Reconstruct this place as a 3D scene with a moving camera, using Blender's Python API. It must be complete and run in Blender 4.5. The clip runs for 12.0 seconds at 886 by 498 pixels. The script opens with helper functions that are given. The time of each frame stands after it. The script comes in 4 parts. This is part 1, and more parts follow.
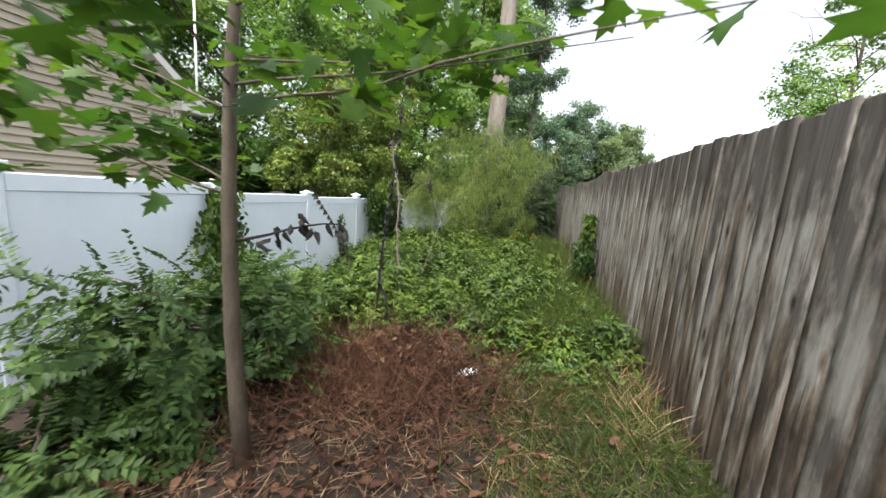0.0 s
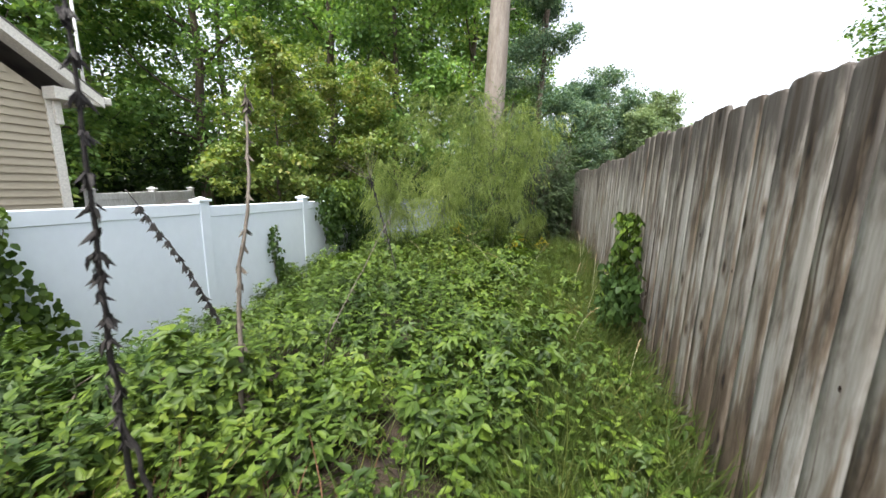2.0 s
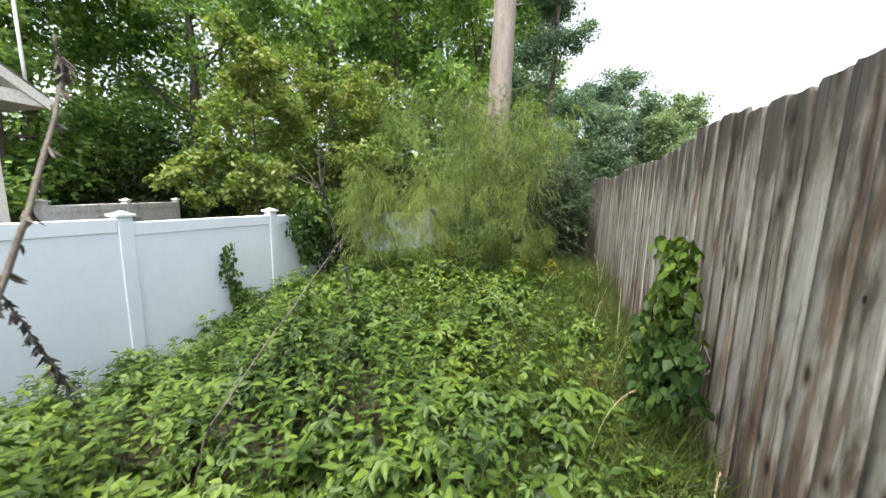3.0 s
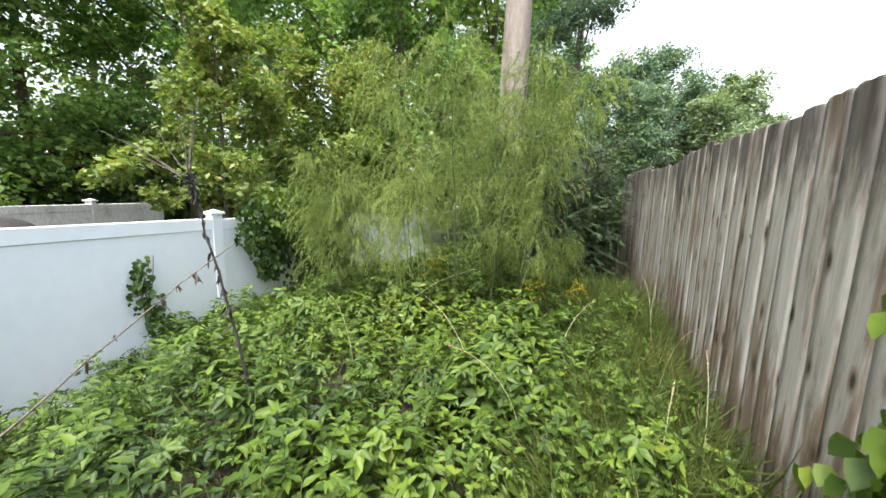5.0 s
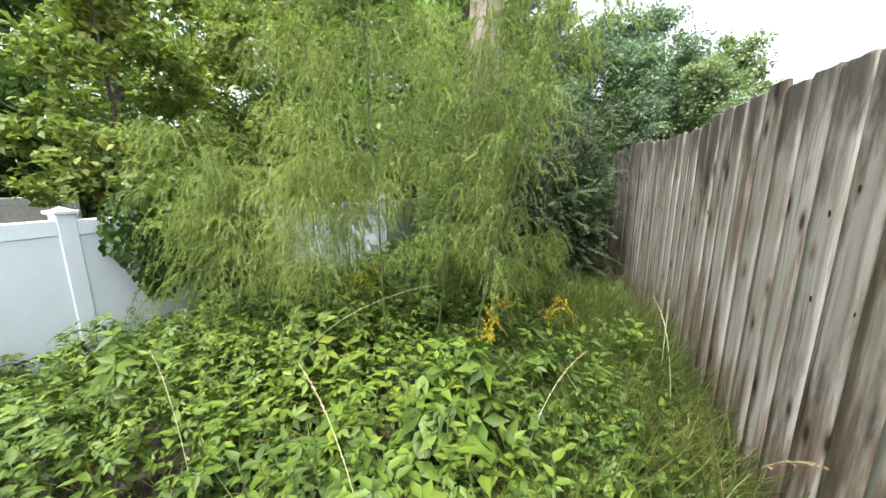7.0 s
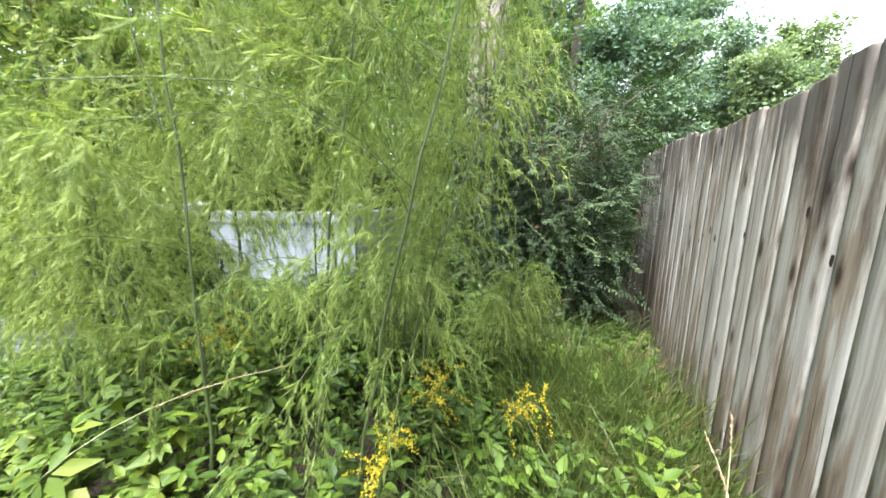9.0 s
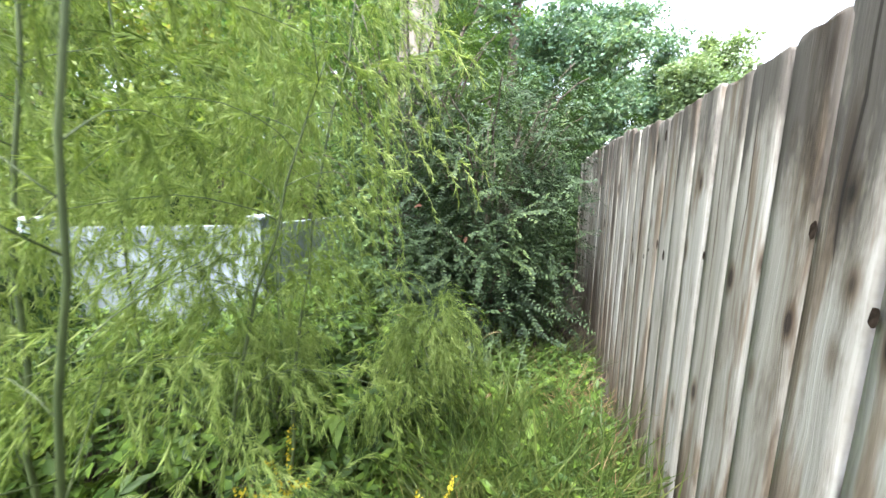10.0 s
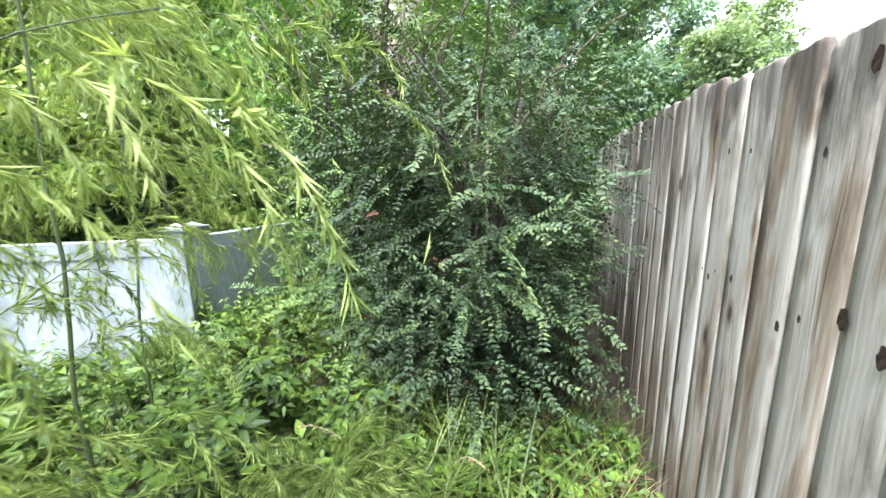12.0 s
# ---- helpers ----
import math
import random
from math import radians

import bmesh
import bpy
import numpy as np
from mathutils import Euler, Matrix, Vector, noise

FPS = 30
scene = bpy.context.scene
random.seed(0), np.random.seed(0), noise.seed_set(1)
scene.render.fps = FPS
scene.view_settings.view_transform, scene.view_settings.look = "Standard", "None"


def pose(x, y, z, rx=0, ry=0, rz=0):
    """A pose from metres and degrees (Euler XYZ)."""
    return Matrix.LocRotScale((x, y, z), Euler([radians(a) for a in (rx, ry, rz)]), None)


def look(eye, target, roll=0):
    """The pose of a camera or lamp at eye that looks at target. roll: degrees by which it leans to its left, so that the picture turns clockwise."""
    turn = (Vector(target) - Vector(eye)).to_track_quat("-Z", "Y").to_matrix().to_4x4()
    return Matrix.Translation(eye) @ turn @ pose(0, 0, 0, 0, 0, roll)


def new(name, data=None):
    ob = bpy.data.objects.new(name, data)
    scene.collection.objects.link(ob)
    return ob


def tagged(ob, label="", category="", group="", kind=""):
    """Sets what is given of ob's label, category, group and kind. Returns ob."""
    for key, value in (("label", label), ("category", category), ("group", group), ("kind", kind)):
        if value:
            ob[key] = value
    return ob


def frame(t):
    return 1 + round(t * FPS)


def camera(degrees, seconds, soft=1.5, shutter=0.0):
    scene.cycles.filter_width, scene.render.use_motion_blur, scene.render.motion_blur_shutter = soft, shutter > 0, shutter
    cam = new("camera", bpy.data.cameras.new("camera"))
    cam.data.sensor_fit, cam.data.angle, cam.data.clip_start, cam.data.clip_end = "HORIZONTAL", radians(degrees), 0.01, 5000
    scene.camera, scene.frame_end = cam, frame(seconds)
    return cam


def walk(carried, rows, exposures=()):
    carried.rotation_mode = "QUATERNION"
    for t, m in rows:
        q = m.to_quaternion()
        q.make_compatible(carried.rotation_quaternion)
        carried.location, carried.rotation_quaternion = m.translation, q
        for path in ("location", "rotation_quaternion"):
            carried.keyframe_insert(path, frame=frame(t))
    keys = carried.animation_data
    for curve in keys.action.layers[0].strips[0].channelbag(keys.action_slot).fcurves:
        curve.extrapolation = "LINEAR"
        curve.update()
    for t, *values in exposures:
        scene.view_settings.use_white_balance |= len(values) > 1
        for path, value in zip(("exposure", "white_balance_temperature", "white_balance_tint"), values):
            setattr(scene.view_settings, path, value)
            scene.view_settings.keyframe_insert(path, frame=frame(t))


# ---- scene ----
cam = camera(104.9, 12.0, shutter=0.2)
METRES, EYE, TILT, LEAN, TURN = 8.4, 1.4, 0.0, 0.0, 12.0
ROWS = [
    (0.0, 0.0, 0.0, 0.0, 0.73, -9.2, -4.53),
    (0.5, 0.0167, 0.0696, -0.0031, -0.66, -9.93, -4.63),
    (1.0, 0.0375, 0.1342, -0.0056, 0.34, -10.63, -2.38),
    (1.5, 0.0641, 0.1953, 0.0013, 1.03, -10.11, -1.31),
    (2.0, 0.0894, 0.2514, 0.006, 3.7, -10.28, -1.25),
    (2.5, 0.1101, 0.3128, 0.0072, 5.02, -8.8, -0.73),
    (3.0, 0.122, 0.368, 0.0076, 5.74, -8.52, -1.23),
    (5.0, 0.15, 0.523, 0.0049, 9.11, -8.46, -1.07),
    (5.5, 0.1649, 0.55, 0.0103, 13.94, -7.84, -1.71),
    (6.0, 0.1753, 0.5753, 0.0059, 12.79, -9.03, -0.5),
    (6.5, 0.1729, 0.6201, 0.0013, 7.46, -10.26, -0.25),
    (7.0, 0.179, 0.6507, 0.008, 6.45, -11.17, 0.11),
    (9.0, 0.2315, 0.7771, 0.0068, 10.86, -9.85, -1.1),
    (9.5, 0.2432, 0.8123, 0.011, 7.33, -8.62, -2.28),
    (10.0, 0.2584, 0.8417, 0.0081, 3.34, -8.71, -0.56),
    (10.5, 0.2674, 0.8649, 0.0122, 2.79, -9.56, 0.43),
    (11.0, 0.2725, 0.8895, 0.0087, 3.43, -11.03, 0.45),
    (11.5, 0.2704, 0.9244, 0.0125, 3.63, -10.37, 0.49),
    (12.0, 0.2755, 0.946, 0.0143, 3.71, -9.88, 0.58),
]
walk(cam, [(t, pose(0, 0, EYE, TILT, LEAN, TURN) @ pose(METRES * x, METRES * y, METRES * z, 90 + pitch, roll, yaw)) for t, x, y, z, yaw, pitch, roll in ROWS],
     [(0.0, 1.75, 6500, 10), (1.5, 2.0, 6500, 10), (2.0, 1.88, 6500, 10), (3.0, 1.97, 6500, 10), (5.5, 2.15, 6500, 10), (7.2, 2.3, 6450, 10), (9.0, 2.8, 6200, 9), (12.0, 3.15, 5950, 9)])

# ---------- world, sun, exposure ----------
world = bpy.data.worlds.new("sky")
scene.world = world
world.use_nodes = True
wn, wl = world.node_tree.nodes, world.node_tree.links
sky = wn.new("ShaderNodeTexSky")
sky.sky_type = "NISHITA"
sky.sun_disc = False
sky.sun_elevation = radians(69)
sky.sun_rotation = radians(192)
sky.air_density, sky.dust_density, sky.ozone_density = 1.0, 3.0, 1.0
haze = wn.new("ShaderNodeHueSaturation")
haze.inputs["Saturation"].default_value = 0.35
wl.new(sky.outputs[0], haze.inputs["Color"])
wl.new(haze.outputs[0], wn["Background"].inputs[0])
wn["Background"].inputs[1].default_value = 0.135

sun = new("sun", bpy.data.lights.new("sun", "SUN"))
sun.data.energy, sun.data.angle, sun.data.color = 2.0, radians(22), (1.0, 0.98, 0.93)
sun.matrix_world = look((-0.4, -1.9, 5.2), (0, 0, 0))


# ---------- materials ----------
def material(name):
    m = bpy.data.materials.new(name)
    m.use_nodes = True
    return m, m.node_tree.nodes, m.node_tree.links, m.node_tree.nodes["Principled BSDF"]


def ramp(n, stops):
    r = n.new("ShaderNodeValToRGB")
    while len(r.color_ramp.elements) < len(stops):
        r.color_ramp.elements.new(0.5)
    for e, (p, c) in zip(r.color_ramp.elements, stops):
        e.position, e.color = p, (*c, 1)
    return r


def mapped_noise(n, l, source, scale, size, detail=4.0, rough=0.55):
    mp = n.new("ShaderNodeMapping")
    mp.inputs["Scale"].default_value = scale
    l.new(source, mp.inputs["Vector"])
    t = n.new("ShaderNodeTexNoise")
    t.inputs["Scale"].default_value, t.inputs["Detail"].default_value, t.inputs["Roughness"].default_value = size, detail, rough
    l.new(mp.outputs[0], t.inputs["Vector"])
    return t


def mixed(n, l, kind, fac, a, b):
    """A colour mix; fac is a number or a socket."""
    m = n.new("ShaderNodeMix")
    m.data_type, m.blend_type = "RGBA", kind
    for key, v in ((0, fac), (6, a), (7, b)):
        if isinstance(v, (int, float)):
            m.inputs[key].default_value = v
        elif isinstance(v, tuple):
            m.inputs[key].default_value = (*v, 1)
        else:
            l.new(v, m.inputs[key])
    return m.outputs[2]


def leaf_material(name, stops, rough=0.5, glow=0.3, patch=1.2):
    """Leaves: a colour for each leaf, drifting from patch to patch, light shining through."""
    m, n, l, p = material(name)
    geo = n.new("ShaderNodeNewGeometry")
    pos = mapped_noise(n, l, geo.outputs["Position"], (1, 1, 1), patch, 3)
    add = n.new("ShaderNodeMath")
    add.operation = "MULTIPLY_ADD"
    l.new(pos.outputs[0], add.inputs[0])
    add.inputs[1].default_value = 1.3
    add.inputs[2].default_value = -0.65
    near = mapped_noise(n, l, geo.outputs["Position"], (1, 1, 1), patch * 5, 2)
    sub = n.new("ShaderNodeMath")
    sub.operation = "MULTIPLY_ADD"
    l.new(near.outputs[0], sub.inputs[0])
    sub.inputs[1].default_value = 0.9
    l.new(add.outputs[0], sub.inputs[2])
    tot = n.new("ShaderNodeMath")
    tot.operation = "MULTIPLY_ADD"
    l.new(geo.outputs["Random Per Island"], tot.inputs[0])
    tot.inputs[1].default_value = 0.6
    l.new(sub.outputs[0], tot.inputs[2])
    # centre the sum on the middle of the ramp
    mid = n.new("ShaderNodeMath")
    mid.operation = "SUBTRACT"
    l.new(tot.outputs[0], mid.inputs[0])
    mid.inputs[1].default_value = 0.27
    r = ramp(n, stops)
    l.new(mid.outputs[0], r.inputs[0])
    fine = mapped_noise(n, l, geo.outputs["Position"], (1, 1, 1), 90, 3)
    col = mixed(n, l, "MULTIPLY", 0.35, r.outputs[0], fine.outputs[0])
    l.new(col, p.inputs["Base Color"])
    p.inputs["Roughness"].default_value = rough
    p.inputs["Specular IOR Level"].default_value = 0.25
    tr = n.new("ShaderNodeBsdfTranslucent")
    l.new(mixed(n, l, "MULTIPLY", 1.0, r.outputs[0], (1.15, 1.2, 0.6)), tr.inputs[0])
    mx = n.new("ShaderNodeMixShader")
    mx.inputs[0].default_value = glow
    l.new(p.outputs[0], mx.inputs[1])
    l.new(tr.outputs[0], mx.inputs[2])
    l.new(mx.outputs[0], n["Material Output"].inputs[0])
    return m


def surface(name, stops, scale=(1, 1, 1), size=6.0, rough=0.8, bump=0.3, fine=60.0, dist=0.01, grainy=0.25):
    """A plain mottled surface: broad stains, fine grain and relief."""
    m, n, l, p = material(name)
    co = n.new("ShaderNodeTexCoord")
    broad = mapped_noise(n, l, co.outputs["Object"], scale, size, 5, 0.6)
    r = ramp(n, stops)
    l.new(broad.outputs[0], r.inputs[0])
    grain = mapped_noise(n, l, co.outputs["Object"], scale, fine, 4, 0.6)
    g = ramp(n, [(0.3, (1 - grainy,) * 3), (0.7, (1 + 0.4 * grainy,) * 3)])
    l.new(grain.outputs[0], g.inputs[0])
    l.new(mixed(n, l, "MULTIPLY", 1.0, r.outputs[0], g.outputs[0]), p.inputs["Base Color"])
    p.inputs["Roughness"].default_value = rough
    b = n.new("ShaderNodeBump")
    b.inputs["Strength"].default_value, b.inputs["Distance"].default_value = bump, dist
    l.new(grain.outputs[0], b.inputs["Height"])
    l.new(b.outputs[0], p.inputs["Normal"])
    return m


def picket_material():
    """Weathered grey pine: long grain bent round knots, dark weather streaks, pale worn ridges."""
    m, n, l, p = material("weathered_pine")
    co, info = n.new("ShaderNodeTexCoord"), n.new("ShaderNodeObjectInfo")
    shift = n.new("ShaderNodeVectorMath")
    shift.operation = "MULTIPLY_ADD"
    comb = n.new("ShaderNodeCombineXYZ")
    for i in range(3):
        l.new(info.outputs["Random"], comb.inputs[i])
    l.new(comb.outputs[0], shift.inputs[0])
    shift.inputs[1].default_value = (37.0, 91.0, 53.0)
    l.new(co.outputs["Object"], shift.inputs[2])
    v = shift.outputs[0]
    # knots
    kmap = n.new("ShaderNodeMapping")
    kmap.inputs["Scale"].default_value = (0.01, 9.0, 3.4)
    l.new(v, kmap.inputs[0])
    knot = n.new("ShaderNodeTexVoronoi")
    knot.inputs["Scale"].default_value = 1.0
    knot.inputs["Randomness"].default_value = 1.0
    l.new(kmap.outputs[0], knot.inputs["Vector"])
    # the grain runs round the knots
    bend = n.new("ShaderNodeMath")
    bend.operation = "MULTIPLY"
    bend.inputs[1].default_value = 0.022
    l.new(knot.outputs["Distance"], bend.inputs[0])
    bc = n.new("ShaderNodeCombineXYZ")
    l.new(bend.outputs[0], bc.inputs[1])
    gv = n.new("ShaderNodeVectorMath")
    l.new(v, gv.inputs[0])
    l.new(bc.outputs[0], gv.inputs[1])
    grain = mapped_noise(n, l, gv.outputs[0], (1, 75, 0.8), 1.7, 7, 0.65)
    streak = mapped_noise(n, l, gv.outputs[0], (1, 15, 0.55), 1.2, 4, 0.6)
    broad = mapped_noise(n, l, v, (1, 6.0, 1.0), 1.5, 5, 0.65)
    base = ramp(n, [(0.25, (0.215, 0.199, 0.179)), (0.42, (0.300, 0.286, 0.265)), (0.58, (0.368, 0.355, 0.335)), (0.8, (0.440, 0.429, 0.412))])
    l.new(grain.outputs[0], base.inputs[0])
    st = ramp(n, [(0.27, (0.60, 0.56, 0.52)), (0.36, (0.86, 0.845, 0.825)), (0.46, (0.98, 0.975, 0.97)), (0.75, (1.04, 1.04, 1.04))])
    l.new(streak.outputs[0], st.inputs[0])
    br = ramp(n, [(0.28, (0.56, 0.50, 0.44)), (0.40, (0.84, 0.81, 0.77)), (0.52, (1.02, 1.015, 1.01))])
    l.new(broad.outputs[0], br.inputs[0])
    c = mixed(n, l, "MULTIPLY", 1.0, base.outputs[0], st.outputs[0])
    c = mixed(n, l, "MULTIPLY", 1.0, c, br.outputs[0])
    # black mildew that creeps down from the weathered tops
    sep = n.new("ShaderNodeSeparateXYZ")
    l.new(co.outputs["Object"], sep.inputs[0])
    high = n.new("ShaderNodeMapRange")
    high.inputs["From Min"].default_value, high.inputs["From Max"].default_value = 1.45, 2.0
    high.inputs["To Min"].default_value, high.inputs["To Max"].default_value = 0.0, 0.26
    l.new(sep.outputs[2], high.inputs[0])
    mil = mapped_noise(n, l, v, (1, 7.0, 1.6), 1.5, 5, 0.65)
    tot = n.new("ShaderNodeMath")
    tot.operation = "SUBTRACT"
    l.new(mil.outputs[0], tot.inputs[0])
    l.new(high.outputs[0], tot.inputs[1])
    # brown damp stains in tongues that rise from the foot of the boards
    low = n.new("ShaderNodeMapRange")
    low.inputs["From Min"].default_value, low.inputs["From Max"].default_value = 0.3, 1.15
    low.inputs["To Min"].default_value, low.inputs["To Max"].default_value = 0.17, 0.0
    l.new(sep.outputs[2], low.inputs[0])
    damp = mapped_noise(n, l, v, (1, 8.0, 0.9), 1.4, 4, 0.6)
    rise = n.new("ShaderNodeMath")
    rise.operation = "SUBTRACT"
    l.new(damp.outputs[0], rise.inputs[0])
    l.new(low.outputs[0], rise.inputs[1])
    dr = ramp(n, [(0.32, (0.42, 0.33, 0.26)), (0.40, (0.66, 0.57, 0.49)), (0.46, (1, 1, 1))])
    l.new(rise.outputs[0], dr.inputs[0])
    c = mixed(n, l, "MULTIPLY", 1.0, c, dr.outputs[0])
    # the dark patches grow larger and denser towards lower y
    geo = n.new("ShaderNodeNewGeometry")
    place = n.new("ShaderNodeSeparateXYZ")
    l.new(geo.outputs["Position"], place.inputs[0])
    dark_by_y = n.new("ShaderNodeMapRange")
    dark_by_y.inputs["From Min"].default_value, dark_by_y.inputs["From Max"].default_value = 1.5, 7.0
    dark_by_y.inputs["To Min"].default_value, dark_by_y.inputs["To Max"].default_value = 0.15, 0.0
    l.new(place.outputs[1], dark_by_y.inputs[0])
    lowered = n.new("ShaderNodeMath")
    lowered.operation = "SUBTRACT"
    l.new(tot.outputs[0], lowered.inputs[0])
    l.new(dark_by_y.outputs[0], lowered.inputs[1])
    tot = lowered
    mr = ramp(n, [(0.27, (0.30, 0.28, 0.27)), (0.36, (0.66, 0.63, 0.60)), (0.46, (1, 1, 1))])
    l.new(tot.outputs[0], mr.inputs[0])
    c = mixed(n, l, "MULTIPLY", 1.0, c, mr.outputs[0])
    tone = ramp(n, [(0.0, (0.86, 0.835, 0.80)), (0.5, (0.98, 0.97, 0.955)), (1.0, (1.10, 1.10, 1.09))])
    l.new(info.outputs["Random"], tone.inputs[0])
    c = mixed(n, l, "MULTIPLY", 1.0, c, tone.outputs[0])
    # long drying cracks along the grain
    crack = mapped_noise(n, l, gv.outputs[0], (1, 42, 0.45), 1.9, 2, 0.5)
    ck = ramp(n, [(0.29, (0.30, 0.25, 0.21)), (0.325, (1, 1, 1))])
    l.new(crack.outputs[0], ck.inputs[0])
    c = mixed(n, l, "MULTIPLY", 1.0, c, ck.outputs[0])
    kr = ramp(n, [(0.07, (0.10, 0.065, 0.045)), (0.12, (0.55, 0.47, 0.4)), (0.22, (1, 1, 1))])
    l.new(knot.outputs["Distance"], kr.inputs[0])
    c = mixed(n, l, "MULTIPLY", 1.0, c, kr.outputs[0])
    l.new(c, p.inputs["Base Color"])
    p.inputs["Roughness"].default_value = 0.88
    b = n.new("ShaderNodeBump")
    b.inputs["Strength"].default_value, b.inputs["Distance"].default_value = 0.7, 0.004
    l.new(grain.outputs[0], b.inputs["Height"])
    l.new(b.outputs[0], p.inputs["Normal"])
    return m


PICKET = picket_material()
KNOT = surface("dark_knot", [(0.3, (0.014, 0.010, 0.008)), (0.7, (0.06, 0.043, 0.034))], (1, 1, 1), 60, 1.0, 0.2, 200, 0.001)
KNOT.node_tree.nodes["Principled BSDF"].inputs["Specular IOR Level"].default_value = 0.05
VINYL = surface("white_vinyl", [(0.25, (0.726, 0.790, 0.865)), (0.50, (0.787, 0.842, 0.909)), (0.80, (0.827, 0.874, 0.930))], (1, 1, 0.6), 0.9, 0.42, 0.02, 12, 0.002, 0.03)
OLD_VINYL = surface("mildewed_vinyl", [(0.28, (0.55, 0.54, 0.51)), (0.42, (0.80, 0.79, 0.77)), (0.70, (0.86, 0.86, 0.85))], (1, 1, 0.5), 2.2, 0.6, 0.05, 30)
# white vinyl with dirt, and shade put into its darker grey colour
SHADED_DIRTY_VINYL = surface("shaded_dirty_vinyl", [(0.30, (0.09, 0.11, 0.10)), (0.46, (0.24, 0.27, 0.28)), (0.70, (0.37, 0.41, 0.45))], (1, 1, 0.5), 2.2, 0.6, 0.05, 30)
SIDING = surface("beige_siding", [(0.30, (0.353, 0.304, 0.222)), (0.70, (0.442, 0.389, 0.286))], (1, 0.3, 1), 2.0, 0.6, 0.05, 30, 0.004, 0.08)
TRIM = surface("cream_trim", [(0.3, (0.66, 0.63, 0.56)), (0.7, (0.76, 0.73, 0.66))], (1, 1, 1), 2.0, 0.5, 0.05, 40)
SHINGLE = surface("roof_shingle", [(0.3, (0.10, 0.09, 0.08)), (0.7, (0.2, 0.18, 0.16))], (1, 1, 1), 3.0, 0.9, 0.5, 120)
METAL = surface("galvanised_pipe", [(0.3, (0.62, 0.62, 0.61)), (0.7, (0.75, 0.75, 0.74))], (1, 1, 1), 3.0, 0.4, 0.05, 60)
SOIL = surface("soil_and_litter", [(0.30, (0.014, 0.009, 0.006)), (0.50, (0.033, 0.021, 0.013)), (0.70, (0.060, 0.043, 0.026))], (1, 1, 1), 7.0, 0.95, 0.8, 90, 0.02)
BARK = surface("grey_brown_bark", [(0.3, (0.06, 0.045, 0.035)), (0.7, (0.17, 0.13, 0.10))], (6, 6, 1), 2.5, 0.9, 0.8, 20, 0.02)
YOUNG_BARK = surface("smooth_sapling_bark", [(0.3, (0.06, 0.046, 0.032)), (0.7, (0.15, 0.115, 0.08))], (5, 5, 1), 4.0, 0.8, 0.4, 40, 0.004)
DEAD_BARK = surface("bleached_trunk", [(0.25, (0.138, 0.104, 0.076)), (0.50, (0.252, 0.211, 0.175)), (0.75, (0.320, 0.283, 0.246))], (5, 5, 0.8), 1.2, 0.85, 0.6, 9, 0.02)
BLACK_STEM = surface("rotten_black_stem", [(0.3, (0.008, 0.007, 0.007)), (0.7, (0.03, 0.024, 0.022))], (1, 1, 1), 30, 0.8, 0.6, 120, 0.004)
DRY_STEM = surface("dry_brown_stem", [(0.30, (0.063, 0.049, 0.038)), (0.70, (0.164, 0.140, 0.112))], (1, 1, 0.3), 30, 0.85, 0.5, 120, 0.004)
GREEN_STEM = surface("green_stem", [(0.3, (0.04, 0.06, 0.018)), (0.7, (0.085, 0.11, 0.035))], (1, 1, 0.3), 20, 0.6, 0.2, 90, 0.003)
PALE_STEM = surface("pale_grass_stem", [(0.3, (0.24, 0.26, 0.13)), (0.7, (0.40, 0.40, 0.24))], (1, 1, 0.3), 20, 0.7, 0.2, 90, 0.003)
PAPER = surface("crumpled_paper", [(0.3, (0.72, 0.72, 0.74)), (0.7, (0.82, 0.82, 0.83))], (1, 1, 1), 20, 0.6, 0.3, 60, 0.004)

WEED = leaf_material("weed_leaf", [(0.00, (0.020, 0.042, 0.010)), (0.30, (0.048, 0.088, 0.015)), (0.60, (0.088, 0.145, 0.020)), (0.88, (0.132, 0.195, 0.024)), (1.00, (0.172, 0.218, 0.029))], 0.5, 0.16, 0.9)
DARK_LEAF = leaf_material("dark_shrub_leaf", [(0.00, (0.025, 0.050, 0.014)), (0.50, (0.048, 0.094, 0.023)), (1.00, (0.103, 0.166, 0.037))], 0.55, 0.2, 1.2)
PRIVET_LEAF = leaf_material("privet_leaf", [(0.00, (0.014, 0.027, 0.015)), (0.45, (0.038, 0.065, 0.029)), (0.80, (0.068, 0.105, 0.040)), (1.00, (0.100, 0.138, 0.045))], 0.62, 0.12, 1.3)
LIGHT_PRIVET_LEAF = leaf_material("light_privet_leaf", [(0.00, (0.030, 0.060, 0.022)), (0.45, (0.085, 0.145, 0.045)), (0.80, (0.165, 0.235, 0.065)), (1.00, (0.230, 0.290, 0.080))], 0.6, 0.2, 1.3)
TREE_LEAF = leaf_material("tree_leaf", [(0.00, (0.076, 0.154, 0.053)), (0.40, (0.168, 0.292, 0.085)), (0.75, (0.301, 0.457, 0.121)), (1.00, (0.514, 0.582, 0.166))], 0.5, 0.35, 0.35)
YELLOW_TREE_LEAF = leaf_material("yellowing_tree_leaf", [(0.00, (0.070, 0.123, 0.031)), (0.45, (0.163, 0.237, 0.055)), (0.80, (0.285, 0.322, 0.086)), (1.00, (0.339, 0.286, 0.112))], 0.5, 0.35, 0.6)
BLUE_TREE_LEAF = leaf_material("blue_green_leaf", [(0.00, (0.064, 0.121, 0.079)), (0.50, (0.150, 0.241, 0.164)), (1.00, (0.300, 0.370, 0.229))], 0.5, 0.3, 0.5)
